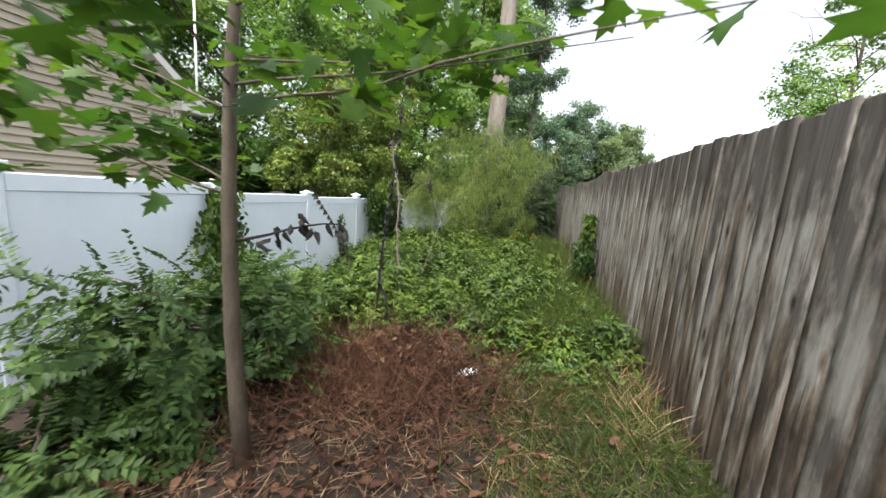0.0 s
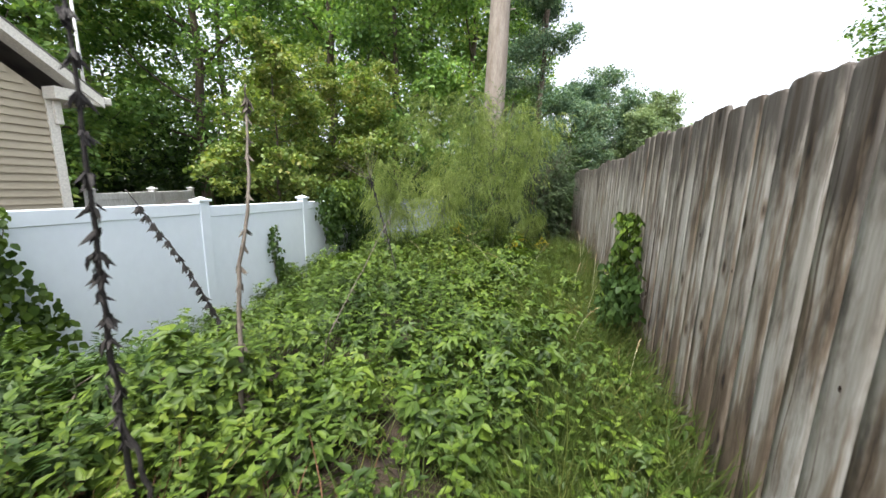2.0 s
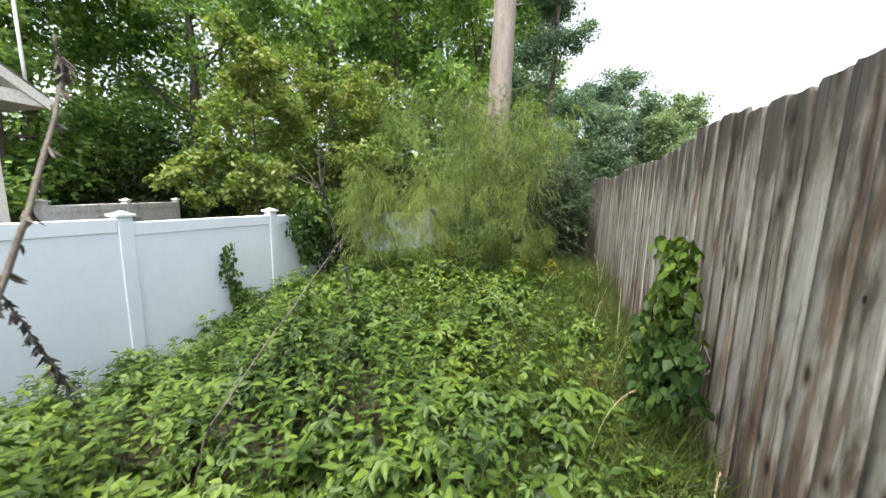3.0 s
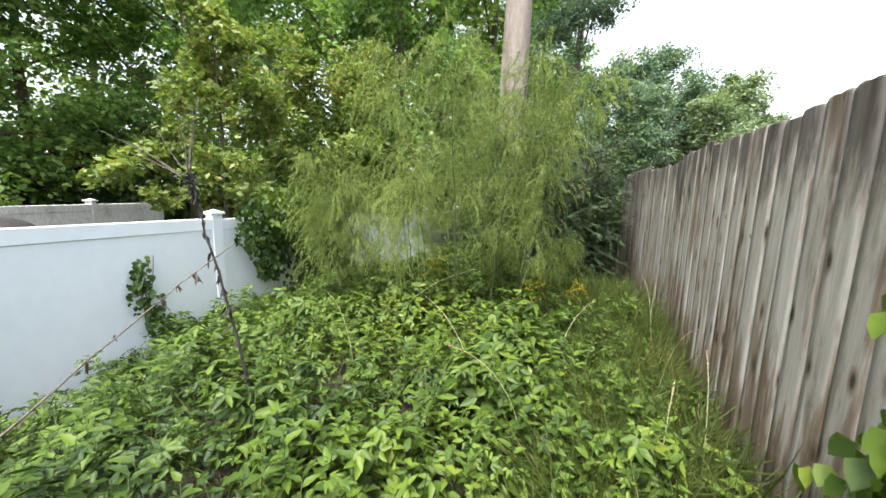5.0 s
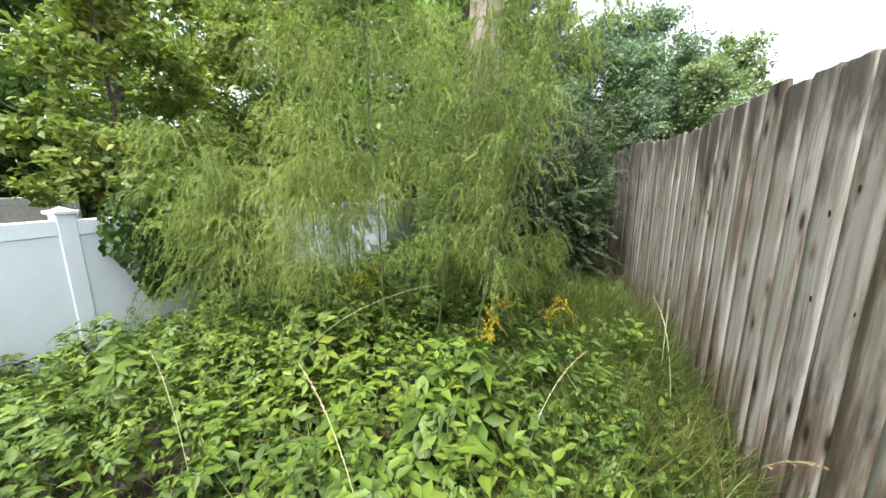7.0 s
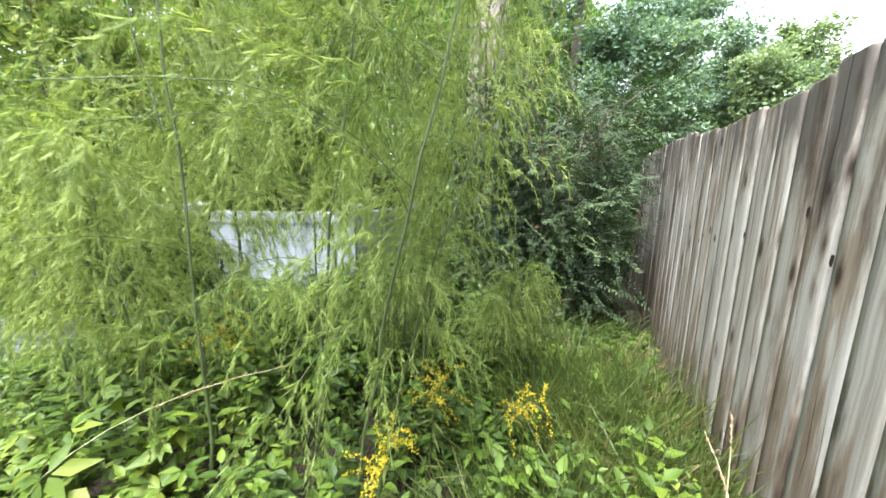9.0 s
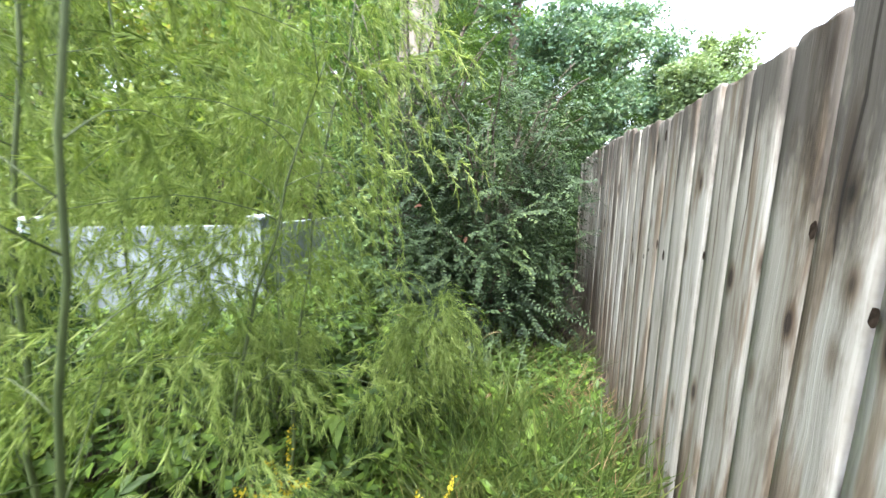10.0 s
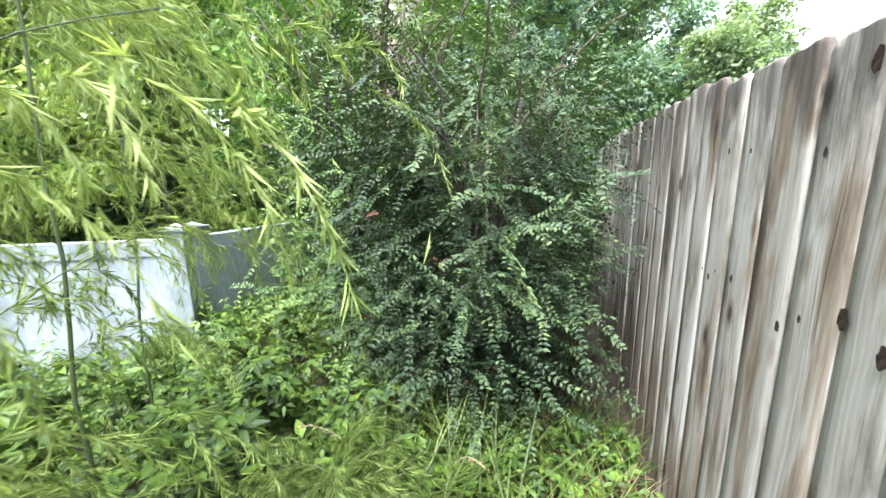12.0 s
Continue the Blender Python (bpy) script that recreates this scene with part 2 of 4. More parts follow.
BRIGHT_LEAF = leaf_material("bright_tree_leaf", [(0.0, (0.10, 0.155, 0.085)), (0.5, (0.20, 0.275, 0.145)), (1.0, (0.33, 0.40, 0.23))], 0.6, 0.35, 0.6)
MAPLE_LEAF = leaf_material("maple_leaf", [(0.00, (0.030, 0.077, 0.016)), (0.50, (0.063, 0.135, 0.023)), (1.00, (0.135, 0.216, 0.032))], 0.5, 0.4, 0.9)
FENNEL_LEAF = leaf_material("feathery_leaf", [(0.00, (0.065, 0.099, 0.026)), (0.40, (0.215, 0.292, 0.078)), (0.75, (0.366, 0.442, 0.147)), (1.00, (0.510, 0.563, 0.235))], 0.55, 0.5, 1.1)
GRASS = leaf_material("grass_blade", [(0.00, (0.040, 0.073, 0.015)), (0.50, (0.084, 0.120, 0.027)), (0.85, (0.153, 0.175, 0.048)), (1.00, (0.265, 0.211, 0.095))], 0.5, 0.3, 1.0)
STRAW = leaf_material("dry_straw", [(0.00, (0.160, 0.080, 0.046)), (0.50, (0.331, 0.206, 0.119)), (1.00, (0.557, 0.413, 0.251))], 0.8, 0.15, 1.5)
BROWN_LEAF = leaf_material("dead_leaf", [(0.00, (0.049, 0.023, 0.016)), (0.50, (0.127, 0.058, 0.036)), (1.00, (0.264, 0.146, 0.083))], 0.75, 0.12, 1.5)
YELLOW_FLOWER = leaf_material("goldenrod_flower", [(0.00, (0.339, 0.281, 0.017)), (0.60, (0.501, 0.408, 0.025)), (1.00, (0.581, 0.476, 0.051))], 0.6, 0.2, 2.0)


# ---------- mesh helpers ----------
def np_mesh(name, verts, tris, mat, smooth=False):
    me = bpy.data.meshes.new(name)
    verts, tris = np.asarray(verts, np.float32).reshape(-1, 3), np.asarray(tris, np.int32).reshape(-1, 3)
    me.vertices.add(len(verts))
    me.vertices.foreach_set("co", verts.ravel())
    me.loops.add(tris.size)
    me.loops.foreach_set("vertex_index", tris.ravel())
    me.polygons.add(len(tris))
    me.polygons.foreach_set("loop_start", np.arange(0, tris.size, 3, dtype=np.int32))
    me.update(calc_edges=True)
    if smooth:
        me.polygons.foreach_set("use_smooth", np.ones(len(tris), bool))
    me.materials.append(mat)
    return me


def part(name, shape, mat, parent=None, label=""):
    """One mesh object out of a bmesh or (verts, tris), under a thing or a part."""
    if isinstance(shape, bmesh.types.BMesh):
        me = bpy.data.meshes.new(name)
        shape.to_mesh(me)
        shape.free()
        me.materials.append(mat)
    else:
        me = np_mesh(name, shape[0], shape[1], mat, len(shape) > 2)
    ob = new(name, me)
    ob.parent = parent
    if label:
        ob["label"] = label
    return ob


def thing(name, at, label, category, group="", kind=""):
    ob = new(name)
    ob.empty_display_size = 0.1
    ob.location = at
    return tagged(ob, label, category, group, kind)


def box(x0, x1, y0, y1, z0, z1, bevel=0.004):
    bm = bmesh.new()
    bmesh.ops.create_cube(bm, size=1)
    for v in bm.verts:
        v.co = ((x0 + x1) / 2 + v.co.x * (x1 - x0), (y0 + y1) / 2 + v.co.y * (y1 - y0), (z0 + z1) / 2 + v.co.z * (z1 - z0))
    if bevel:
        bmesh.ops.bevel(bm, geom=bm.edges[:], offset=bevel, segments=1, affect="EDGES")
    return bm


def merge(shapes):
    vs, ts, k = [], [], 0
    for s in shapes:
        v, t = np.asarray(s[0]).reshape(-1, 3), np.asarray(s[1]).reshape(-1, 3)
        vs.append(v)
        ts.append(t + k)
        k += len(v)
    return np.concatenate(vs), np.concatenate(ts)


def unit(a):
    return a / np.maximum(np.linalg.norm(a, axis=-1, keepdims=True), 1e-9)


def tube(points, radii, sides=8):
    pts, n = np.asarray(points, float), len(points)
    d = unit(np.gradient(pts, axis=0))
    ref = np.where(np.abs(d[:, 2:3]) > 0.9, np.array([[1.0, 0, 0]]), np.array([[0, 0, 1.0]]))
    a = unit(np.cross(d, ref))
    b = np.cross(d, a)
    w = np.linspace(0, 2 * math.pi, sides, endpoint=False)
    v = pts[:, None] + np.asarray(radii)[:, None, None] * (a[:, None] * np.cos(w)[None, :, None] + b[:, None] * np.sin(w)[None, :, None])
    tris = []
    for i in range(n - 1):
        for j in range(sides):
            p, q = i * sides + j, i * sides + (j + 1) % sides
            tris += [(p, q, q + sides), (p, q + sides, p + sides)]
    v = np.concatenate([v.reshape(-1, 3), pts[:1], pts[-1:]])
    e = n * sides
    for j in range(sides):
        tris += [(e, (j + 1) % sides, j), (e + 1, e - sides + j, e - sides + (j + 1) % sides)]
    return v, np.array(tris)


# leaf outlines: along the rib, across, off the plane
BLADE = (np.array([0, .35, .72, 1, .30, .66, .30, .66]), np.array([0, 0, 0, 0, -.5, -.36, .5, .36]), np.array([0, -.5, -.42, 0, .5, .4, .5, .4]),
         np.array([(0, 1, 4), (1, 5, 4), (1, 2, 5), (2, 3, 5), (0, 6, 1), (1, 6, 7), (1, 7, 2), (2, 7, 3)]))
MID = (np.array([0, .42, 1, .38, .38]), np.array([0, 0, 0, -.5, .5]), np.array([0, -.45, 0, .45, .45]), np.array([(0, 1, 3), (1, 2, 3), (0, 4, 1), (1, 4, 2)]))
KITE = (np.array([0, .45, 1, .45]), np.array([0, -.5, 0, .5]), np.array([0, .5, 0, .5]), np.array([(0, 2, 1), (0, 3, 2)]))
STRIP = (np.array([0, 0, .4, .4, .75, .75, 1]), np.array([-.5, .5, -.45, .45, -.3, .3, 0]), np.zeros(7),
         np.array([(0, 1, 3), (0, 3, 2), (2, 3, 5), (2, 5, 4), (4, 5, 6)]))
LOBED = (np.array([0, .06, .28, .12, .30, .52, .40, .72, .70, 1.0, .70, .72, .40, .52, .30, .12, .28, .06]),
         np.array([0, .16, .30, .50, .36, .62, .24, .34, .16, 0, -.16, -.34, -.24, -.62, -.36, -.50, -.30, -.16]),
         np.array([0, .1, .3, .5, .3, .6, .1, .2, 0, -.2, 0, .2, .1, .6, .3, .5, .3, .1]),
         np.array([(0, 1, 2), (1, 3, 4), (1, 4, 2), (2, 4, 6), (4, 5, 6), (0, 2, 6), (6, 7, 8), (0, 6, 8), (8, 9, 10), (0, 8, 10),
                   (10, 11, 12), (0, 10, 12), (0, 12, 16), (12, 13, 14), (12, 14, 16), (14, 15, 17), (14, 17, 16), (0, 16, 17)]))


def leaves(outline, at, along, normal, length, width, fold=0.2, curl=0.1):
    """Many leaves at once: places, rib directions, upper sides, sizes."""
    t, s, o, tri = outline
    at, d = np.asarray(at, float), unit(np.asarray(along, float))
    side = unit(np.cross(d, normal))
    up = np.cross(side, d)
    length, width = np.broadcast_to(length, len(at)), np.broadcast_to(width, len(at))
    curl = np.broadcast_to(curl, len(at))
    v = (at[:, None] + d[:, None] * (t[None, :, None] * length[:, None, None]) + side[:, None] * (s[None, :, None] * width[:, None, None])
         + up[:, None] * ((o[None, :] * fold * width[:, None] - curl[:, None] * length[:, None] * t[None, :] ** 2)[:, :, None]))
    tris = tri[None] + (np.arange(len(at)) * len(t))[:, None, None]
    return v.reshape(-1, 3), tris.reshape(-1, 3)


rng = np.random.default_rng(7)


def rand_dirs(n, tilt=1.0):
    """Random directions; tilt 0 is level, 1 is all round."""
    v = rng.normal(size=(n, 3))
    v[:, 2] *= tilt
    return unit(v)


def smooth(x, a, b):
    t = np.clip((np.asarray(x, float) - a) / (b - a), 0, 1)
    return t * t * (3 - 2 * t)


def waves(x, y, seed=0.0):
    """A cheap, smooth, uneven height field of about -1 to 1."""
    return (np.sin(1.7 * x + 2.3 * y + seed) + np.sin(3.1 * x - 1.9 * y + 2 * seed + 1) + 0.7 * np.sin(5.3 * x + 4.1 * y + 3 * seed)
            + 0.5 * np.sin(-8.7 * x + 7.3 * y + seed) + 0.4 * np.sin(13 * x + 11 * y)) / 3.0


def ground_z(x, y):
    x, y = np.asarray(x, float), np.asarray(y, float)
    z = 0.16 * smooth(y, 4, 9) - 0.5 * smooth(-x, 1.3, 3.4) * (1 - 0.5 * smooth(y, 5.5, 8.5))
    return z + 0.02 * waves(x, y, 0.4) * smooth(np.hypot(x, y - 4), 30, 8)


def weed_h(x, y):
    """How high the weed cover stands over the ground."""
    h = 0.36 * smooth(y + 0.35 * np.sin(2.1 * x) - 0.45 * smooth(x, 0.0, 0.5) - 0.4 * np.exp(-((x + 0.5) / 0.45) ** 2), 2.1, 3.3)
    h = h * (1 - 0.25 * np.exp(-((x - 0.42) / 0.25) ** 2))
    h = h * (1 - 0.4 * smooth(x, 0.55, 1.05)) * (1 - 0.45 * smooth(y, 7.9, 8.6) * smooth(x, -0.5, 0.2))
    return h * (1 + 0.42 * waves(x * 1.2, y * 1.2, 1.7)) * (1 - 0.05 * smooth(-x, 1.9, 2.9))


def off_path(p, gap=0.34):
    """True for places that leave the trodden way free at head height."""
    p = np.asarray(p)
    mid = np.interp(p[:, 1], [0, 1.1, 2.1, 3.0, 4.3, 5.4, 6.5, 7.0, 7.9], [0, 0.07, 0.29, 0.35, 0.31, 0.34, 0.55, 0.65, 0.61])
    past = np.maximum(p[:, 1] - 7.9, 0)
    return np.sqrt((p[:, 0] - mid) ** 2 + (p[:, 2] - 1.45) ** 2 + past ** 2) > gap


# ---------- ground ----------
def build_ground():
    xs = np.concatenate([[-900, -300, -100, -40, -20], np.linspace(-12, 6, 121), [12, 30, 90, 300, 900]])
    ys = np.concatenate([[-900, -300, -90, -30, -12], np.linspace(-5, 16, 141), [22, 40, 100, 300, 900]])
    X, Y = np.meshgrid(xs, ys)
    v = np.stack([X, Y, ground_z(X, Y)], -1).reshape(-1, 3)
    nx = len(xs)
    i, j = np.meshgrid(np.arange(nx - 1), np.arange(len(ys) - 1))
    a = (j * nx + i).ravel()
    t = np.concatenate([np.stack([a, a + 1, a + nx + 1], -1), np.stack([a, a + nx + 1, a + nx], -1)])
    tagged(part("ground", (v, t, 1), SOIL), "brown soil with leaf litter under weeds and grass", "ground", kind="structure")


build_ground()

# ---------- wooden fence ----------
FX, PITCH = 1.172, 0.1398
TOP_Y, TOP_Z = (1.5, 4.0, 5.6, 6.6, 7.8, 8.4, 9.2, 9.8, 12.0), (1.87, 1.86, 1.905, 1.815, 1.86, 1.80, 1.815, 1.885, 1.935)


def picket_mesh(i):
    """One dog-eared board, slightly cupped and chipped; face towards -x, foot at the origin."""
    r = random.Random(50 + i)
    w, th, h = 0.1398 + r.uniform(-0.0015, 0.001), 0.017, 1.98 + r.uniform(-0.014, 0.014)
    ear = r.uniform(0.008, 0.022)
    zs = [0, 0.5, 1.0, 1.5, h - ear * 1.3, h - ear * 0.35]
    bow = r.uniform(-0.006, 0.006)
    prof = [(-w / 2, 0.001), (-w / 4, 0.0), (0, r.uniform(-0.001, 0.003)), (w / 4, 0.0), (w / 2, 0.001)]
    v, t = [], []
    for z in zs + [h]:
        top = z == h
        for back in (0, 1):
            for y, x in prof:
                yy = y * ((w / 2 - ear) / (w / 2) if top else 0.87 if z == zs[-1] else 1) + bow * math.sin(3.1 * z / h)
                v.append((x + back * th, yy + r.uniform(-0.001, 0.001), z + (r.uniform(-0.003, 0.003) if top else 0)))
    for k in range(len(zs)):
        a, b = k * 10, (k + 1) * 10
        for j in range(4):
            t += [(a + j, b + j + 1, a + j + 1), (a + j, b + j, b + j + 1)]
            t += [(a + 5 + j, a + 6 + j, b + 6 + j), (a + 5 + j, b + 6 + j, b + 5 + j)]
        t += [(a, a + 5, b + 5), (a, b + 5, b), (a + 4, b + 9, a + 9), (a + 4, b + 4, b + 9)]
    e = len(zs) * 10
    for j in range(4):
        t += [(e + j, e + 5 + j, e + 6 + j), (e + j, e + 6 + j, e + j + 1)]
    return np_mesh("picket", v, t, PICKET)


def build_wood_fence():
    fence = thing("wooden_fence", (FX, 4.5, 0), "weathered grey wooden privacy fence with dog-eared pickets", "fence")
    meshes = [picket_mesh(i) for i in range(12)]
    r = random.Random(3)
    y = -3.2
    while y < 11.95:
        ob = new("picket", r.choice(meshes))
        ob.parent = fence
        top = float(np.interp(y, TOP_Y, TOP_Z)) + r.uniform(-0.008, 0.008)
        lean = r.uniform(-0.5, 0.5)
        ob.matrix_local = pose(r.uniform(0.0, 0.005), y - 4.5, top - 1.98, lean * 0.6, r.uniform(-0.08, 0.08), r.uniform(-0.35, 0.35))
        y += PITCH + r.choice((0.0015, 0.002, 0.003, 0.004, 0.006))
    # dark oval knots, each with a low rim
    spots_on = ((9.215, 1.189, 1.0), (9.152, 1.231, 0.7), (9.046, 1.271, 1.5), (9.159, 1.588, 0.8), (9.544, 1.629, 0.7), (9.426, 1.617, 0.6), (9.576, 1.22, 0.9), (9.536, 1.249, 0.5),
                (9.437, 1.25, 0.9), (9.624, 1.239, 0.5), (8.958, 1.235, 1.5), (9.077, 1.737, 1.6), (7.003, 1.444, 0.9), (7.099, 1.363, 0.9), (7.101, 1.074, 0.9), (6.759, 1.278, 0.8),
                (6.919, 1.087, 0.6), (8.613, 1.292, 1.0), (8.19, 1.411, 1.3), (8.038, 1.287, 1.3), (4.42, 1.22, 0.9), (4.05, 1.1, 0.7), (3.4, 0.9, 0.8), (2.9, 1.45, 0.7), (5.9, 1.3, 0.7))
    for ky, kz, ks in spots_on:
        v, t = [(-0.0022, 0, 0)], []
        for k in range(14):
            a = 2 * math.pi * k / 14
            e = ks * r.uniform(0.85, 1.15)
            v.append((-0.0018, 0.0075 * e * math.cos(a), 0.0145 * e * math.sin(a)))
        for k in range(14):
            t.append((0, 1 + (k + 1) % 14, 1 + k))
        ob = part("knot", (v, t), KNOT, fence)
        ob.location = (0, ky - 4.5, kz)
    for z in (0.35, 0.95, 1.55):
        part("rail", box(0.026, 0.066, -7.7, 7.5, z - 0.045, z + 0.045), PICKET, fence)
    for k in range(7):
        yy = -7.4 + 2.44 * k
        part("post", box(0.068, 0.158, yy - 0.045, yy + 0.045, -0.2, 1.75), PICKET, fence)
    part("end_post", box(-0.01, 0.09, 7.53, 7.62, -0.2, 1.9), PICKET, fence)


build_wood_fence()

# ---------- white vinyl fences ----------


def build_vinyl_fence(name, mat, a, b, top, foot, label, cap=True, steps=()):
    """Posts with pyramid caps, panels between top and bottom rails, from a to b."""
    a, b = Vector(a), Vector(b)
    length = (b - a).length
    ang = math.degrees(math.atan2(b.y - a.y, b.x - a.x))
    fence = thing(name, (a.x, a.y, 0), label, "fence")
    fence.rotation_euler[2] = radians(ang)
    n = max(1, round(length / 1.9))
    step = length / n
    level = top
    for k in range(n + 1):
        x, h = k * step, 0.064
        top = level + (steps[k] if k < len(steps) else 0)
        post = part("post", box(x - h, x + h, -h, h, foot, top + 0.055, 0.006), mat, fence)
        if cap:
            bm = box(x - 0.086, x + 0.086, -0.086, 0.086, top + 0.055, top + 0.085, 0.004)
            base = [bm.verts.new((x + sx * 0.062, sy * 0.062, top + 0.085)) for sx, sy in ((-1, -1), (1, -1), (1, 1), (-1, 1))]
            tip = bm.verts.new((x, 0, top + 0.118))
            for i in range(4):
                bm.faces.new((base[i], base[(i + 1) % 4], tip))
            part("post_cap", bm, mat, post)
        if k < n:
            x0, x1 = x + h, x + step - h
            part("top_rail", box(x0, x1, -0.060, -0.008, top - 0.14, top, 0.008), mat, fence)
            part("bottom_rail", box(x0, x1, -0.060, -0.008, foot + 0.06, foot + 0.2, 0.008), mat, fence)
            part("panel", box(x0, x1, -0.050, -0.028, foot + 0.2, top - 0.14, 0.0), mat, fence)


build_vinyl_fence("white_vinyl_fence", VINYL, (-3.75, -2.1), (-3.75, 9.32), 1.145, -0.62, "white vinyl privacy fence with square capped posts", True, (0.17, 0.17, 0.16, 0.05, 0.01, 0.0))
# two panels in the vinyl whose colour holds both dirt and shade
build_vinyl_fence("white_vinyl_fence", SHADED_DIRTY_VINYL, (-3.68, 9.41), (-2.2, 10.3), 1.16, -0.5, "dirty white vinyl fence panel, coloured dark for shade, turning in behind tall weeds")
build_vinyl_fence("white_vinyl_fence", SHADED_DIRTY_VINYL, (-2.2, 10.44), (-2.3, 12.3), 1.16, -0.5, "dirty white vinyl fence panel, coloured dark for shade, running back under bushes")
build_vinyl_fence("old_white_fence", OLD_VINYL, (-7.9, 6.7), (-10.1, 10.4), 1.19, -0.6, "mildew-stained white vinyl fence at the back of a yard")


# ---------- house ----------
def build_house():
    wx, c, z0, eave, slope = -7.2, 6.03, -0.6, 2.72, 0.75
    ridge_y = 1.2
    half = c - ridge_y
    house = thing("house", (wx, ridge_y, z0), "single-storey house with beige lap siding and cream trim", "house")

    def put(name, bm, mat, parent=house, label=""):
        bmesh.ops.translate(bm, verts=bm.verts[:], vec=(-wx, -ridge_y, -z0))
        return part(name, bm, mat, parent, label)
    bm = bmesh.new()
    ring = [(ridge_y - half, z0), (c, z0), (c, eave), (ridge_y, eave + half * slope), (ridge_y - half, eave)]
    f = [bm.verts.new((wx - 0.03, y, z)) for y, z in ring]
    g = [bm.verts.new((wx - 9, y, z)) for y, z in ring]
    bm.faces.new(f)
    bm.faces.new(g[::-1])
    for i in range(5):
        bm.faces.new((f[i], g[i], g[(i + 1) % 5], f[(i + 1) % 5]))
    put("wall", bm, SIDING)
    z, h = z0, 0.118
    while z < eave + half * slope - 0.1:
        e = half - 0.02 if z + h < eave else max(0.05, half - (z + h - eave) / slope)
        bm = bmesh.new()
        q = [bm.verts.new(p) for p in ((wx - 0.004 + 0.02, ridge_y - e, z), (wx + 0.016, ridge_y + e, z), (wx - 0.02, ridge_y + e, z + h), (wx - 0.02, ridge_y - e, z + h),
                                       (wx - 0.028, ridge_y - e, z), (wx - 0.028, ridge_y + e, z))]
        bm.faces.new(q[:4])
        bm.faces.new((q[0], q[4], q[5], q[1]))
        bm.faces.new((q[1], q[5], q[2]))
        put("siding_board", bm, SIDING)
        z += h
    put("corner_trim", box(wx - 0.07, wx + 0.03, c - 0.09, c + 0.03, z0, eave, 0.004), TRIM)
    ov, side = 0.5, 0.33
    top = eave + half * slope

    def slab(sgn, x0, x1, lo, hi, mat, name):
        """A board that follows the roof's slope."""
        bm = bmesh.new()
        end = ridge_y + sgn * (half + ov)
        ze = eave - ov * slope
        pts = [(ridge_y, top + lo), (end, ze + lo), (end, ze + hi), (ridge_y, top + hi)]
        a = [bm.verts.new((x0, y, zz)) for y, zz in pts]
        b = [bm.verts.new((x1, y, zz)) for y, zz in pts]
        bm.faces.new(a)
        bm.faces.new(b[::-1])
        for i in range(4):
            bm.faces.new((a[i], b[i], b[(i + 1) % 4], a[(i + 1) % 4]))
        bmesh.ops.recalc_face_normals(bm, faces=bm.faces[:])
        put(name, bm, mat)
    lift = 0.42
    for sgn in (-1, 1):
        slab(sgn, wx - 9.2, wx + side, lift + 0.03, lift + 0.06, SHINGLE, "roof")
        slab(sgn, wx + side - 0.03, wx + side - 0.002, lift - 0.13, lift + 0.026, TRIM, "rake_board")
        slab(sgn, wx - 0.02, wx + side - 0.034, lift - 0.10, lift - 0.085, TRIM, "soffit")
    # boxed eave return and gutter at the corner
    ye = c + ov
    put("eave_return", box(wx + 0.0, wx + side - 0.04, c - 0.1, ye - 0.03, eave - 0.06, eave + 0.12, 0.004), TRIM)
    put("eave_soffit", box(wx - 9, wx - 0.004, c + 0.034, ye - 0.03, eave - 0.04, eave - 0.02, 0), TRIM)
    gut = box(wx - 9, wx + side, ye, ye + 0.11, eave - 0.02, eave + 0.1, 0.012)
    put("gutter", gut, TRIM)
    put("downspout", box(wx + 0.034, wx + 0.10, c - 0.03, c + 0.06, eave - 0.42, eave - 0.065, 0.01), TRIM)


build_house()


def build_mast():
    mast = thing("antenna_mast", (-7.0, 6.36, 3.04), "thin white metal antenna mast beside the house eave", "mast")
    part("pole", tube([(0, 0, -0.2), (0, 0, 0.2), (0, 0, 2.0)], [0.022, 0.022, 0.022], 8), METAL, mast)
    boom = part("boom", tube([(-0.5, -0.2, 1.95), (0.0, 0, 1.95), (0.9, 0.35, 1.95)], [0.012, 0.012, 0.012], 6), METAL, mast)
    for k in range(9):
        x = -0.45 + 0.16 * k
        part("element", tube([(x - 0.13, x * 0.39 + 0.34, 1.96), (x, x * 0.39, 1.96), (x + 0.13, x * 0.39 - 0.34, 1.96)], [0.005] * 3, 5), METAL, boom)


build_mast()


# ---------- trees ----------
def limb_path(start, way, length, bend, n=6, droop=0.0):
    pts, p, d = [np.array(start, float)], np.array(start, float), unit(np.array(way, float))
    for k in range(n):
        d = unit(d + rng.normal(size=3) * bend + np.array([0, 0, -droop]))
        p = p + d * length / n
        pts.append(p.copy())
    return np.array(pts)


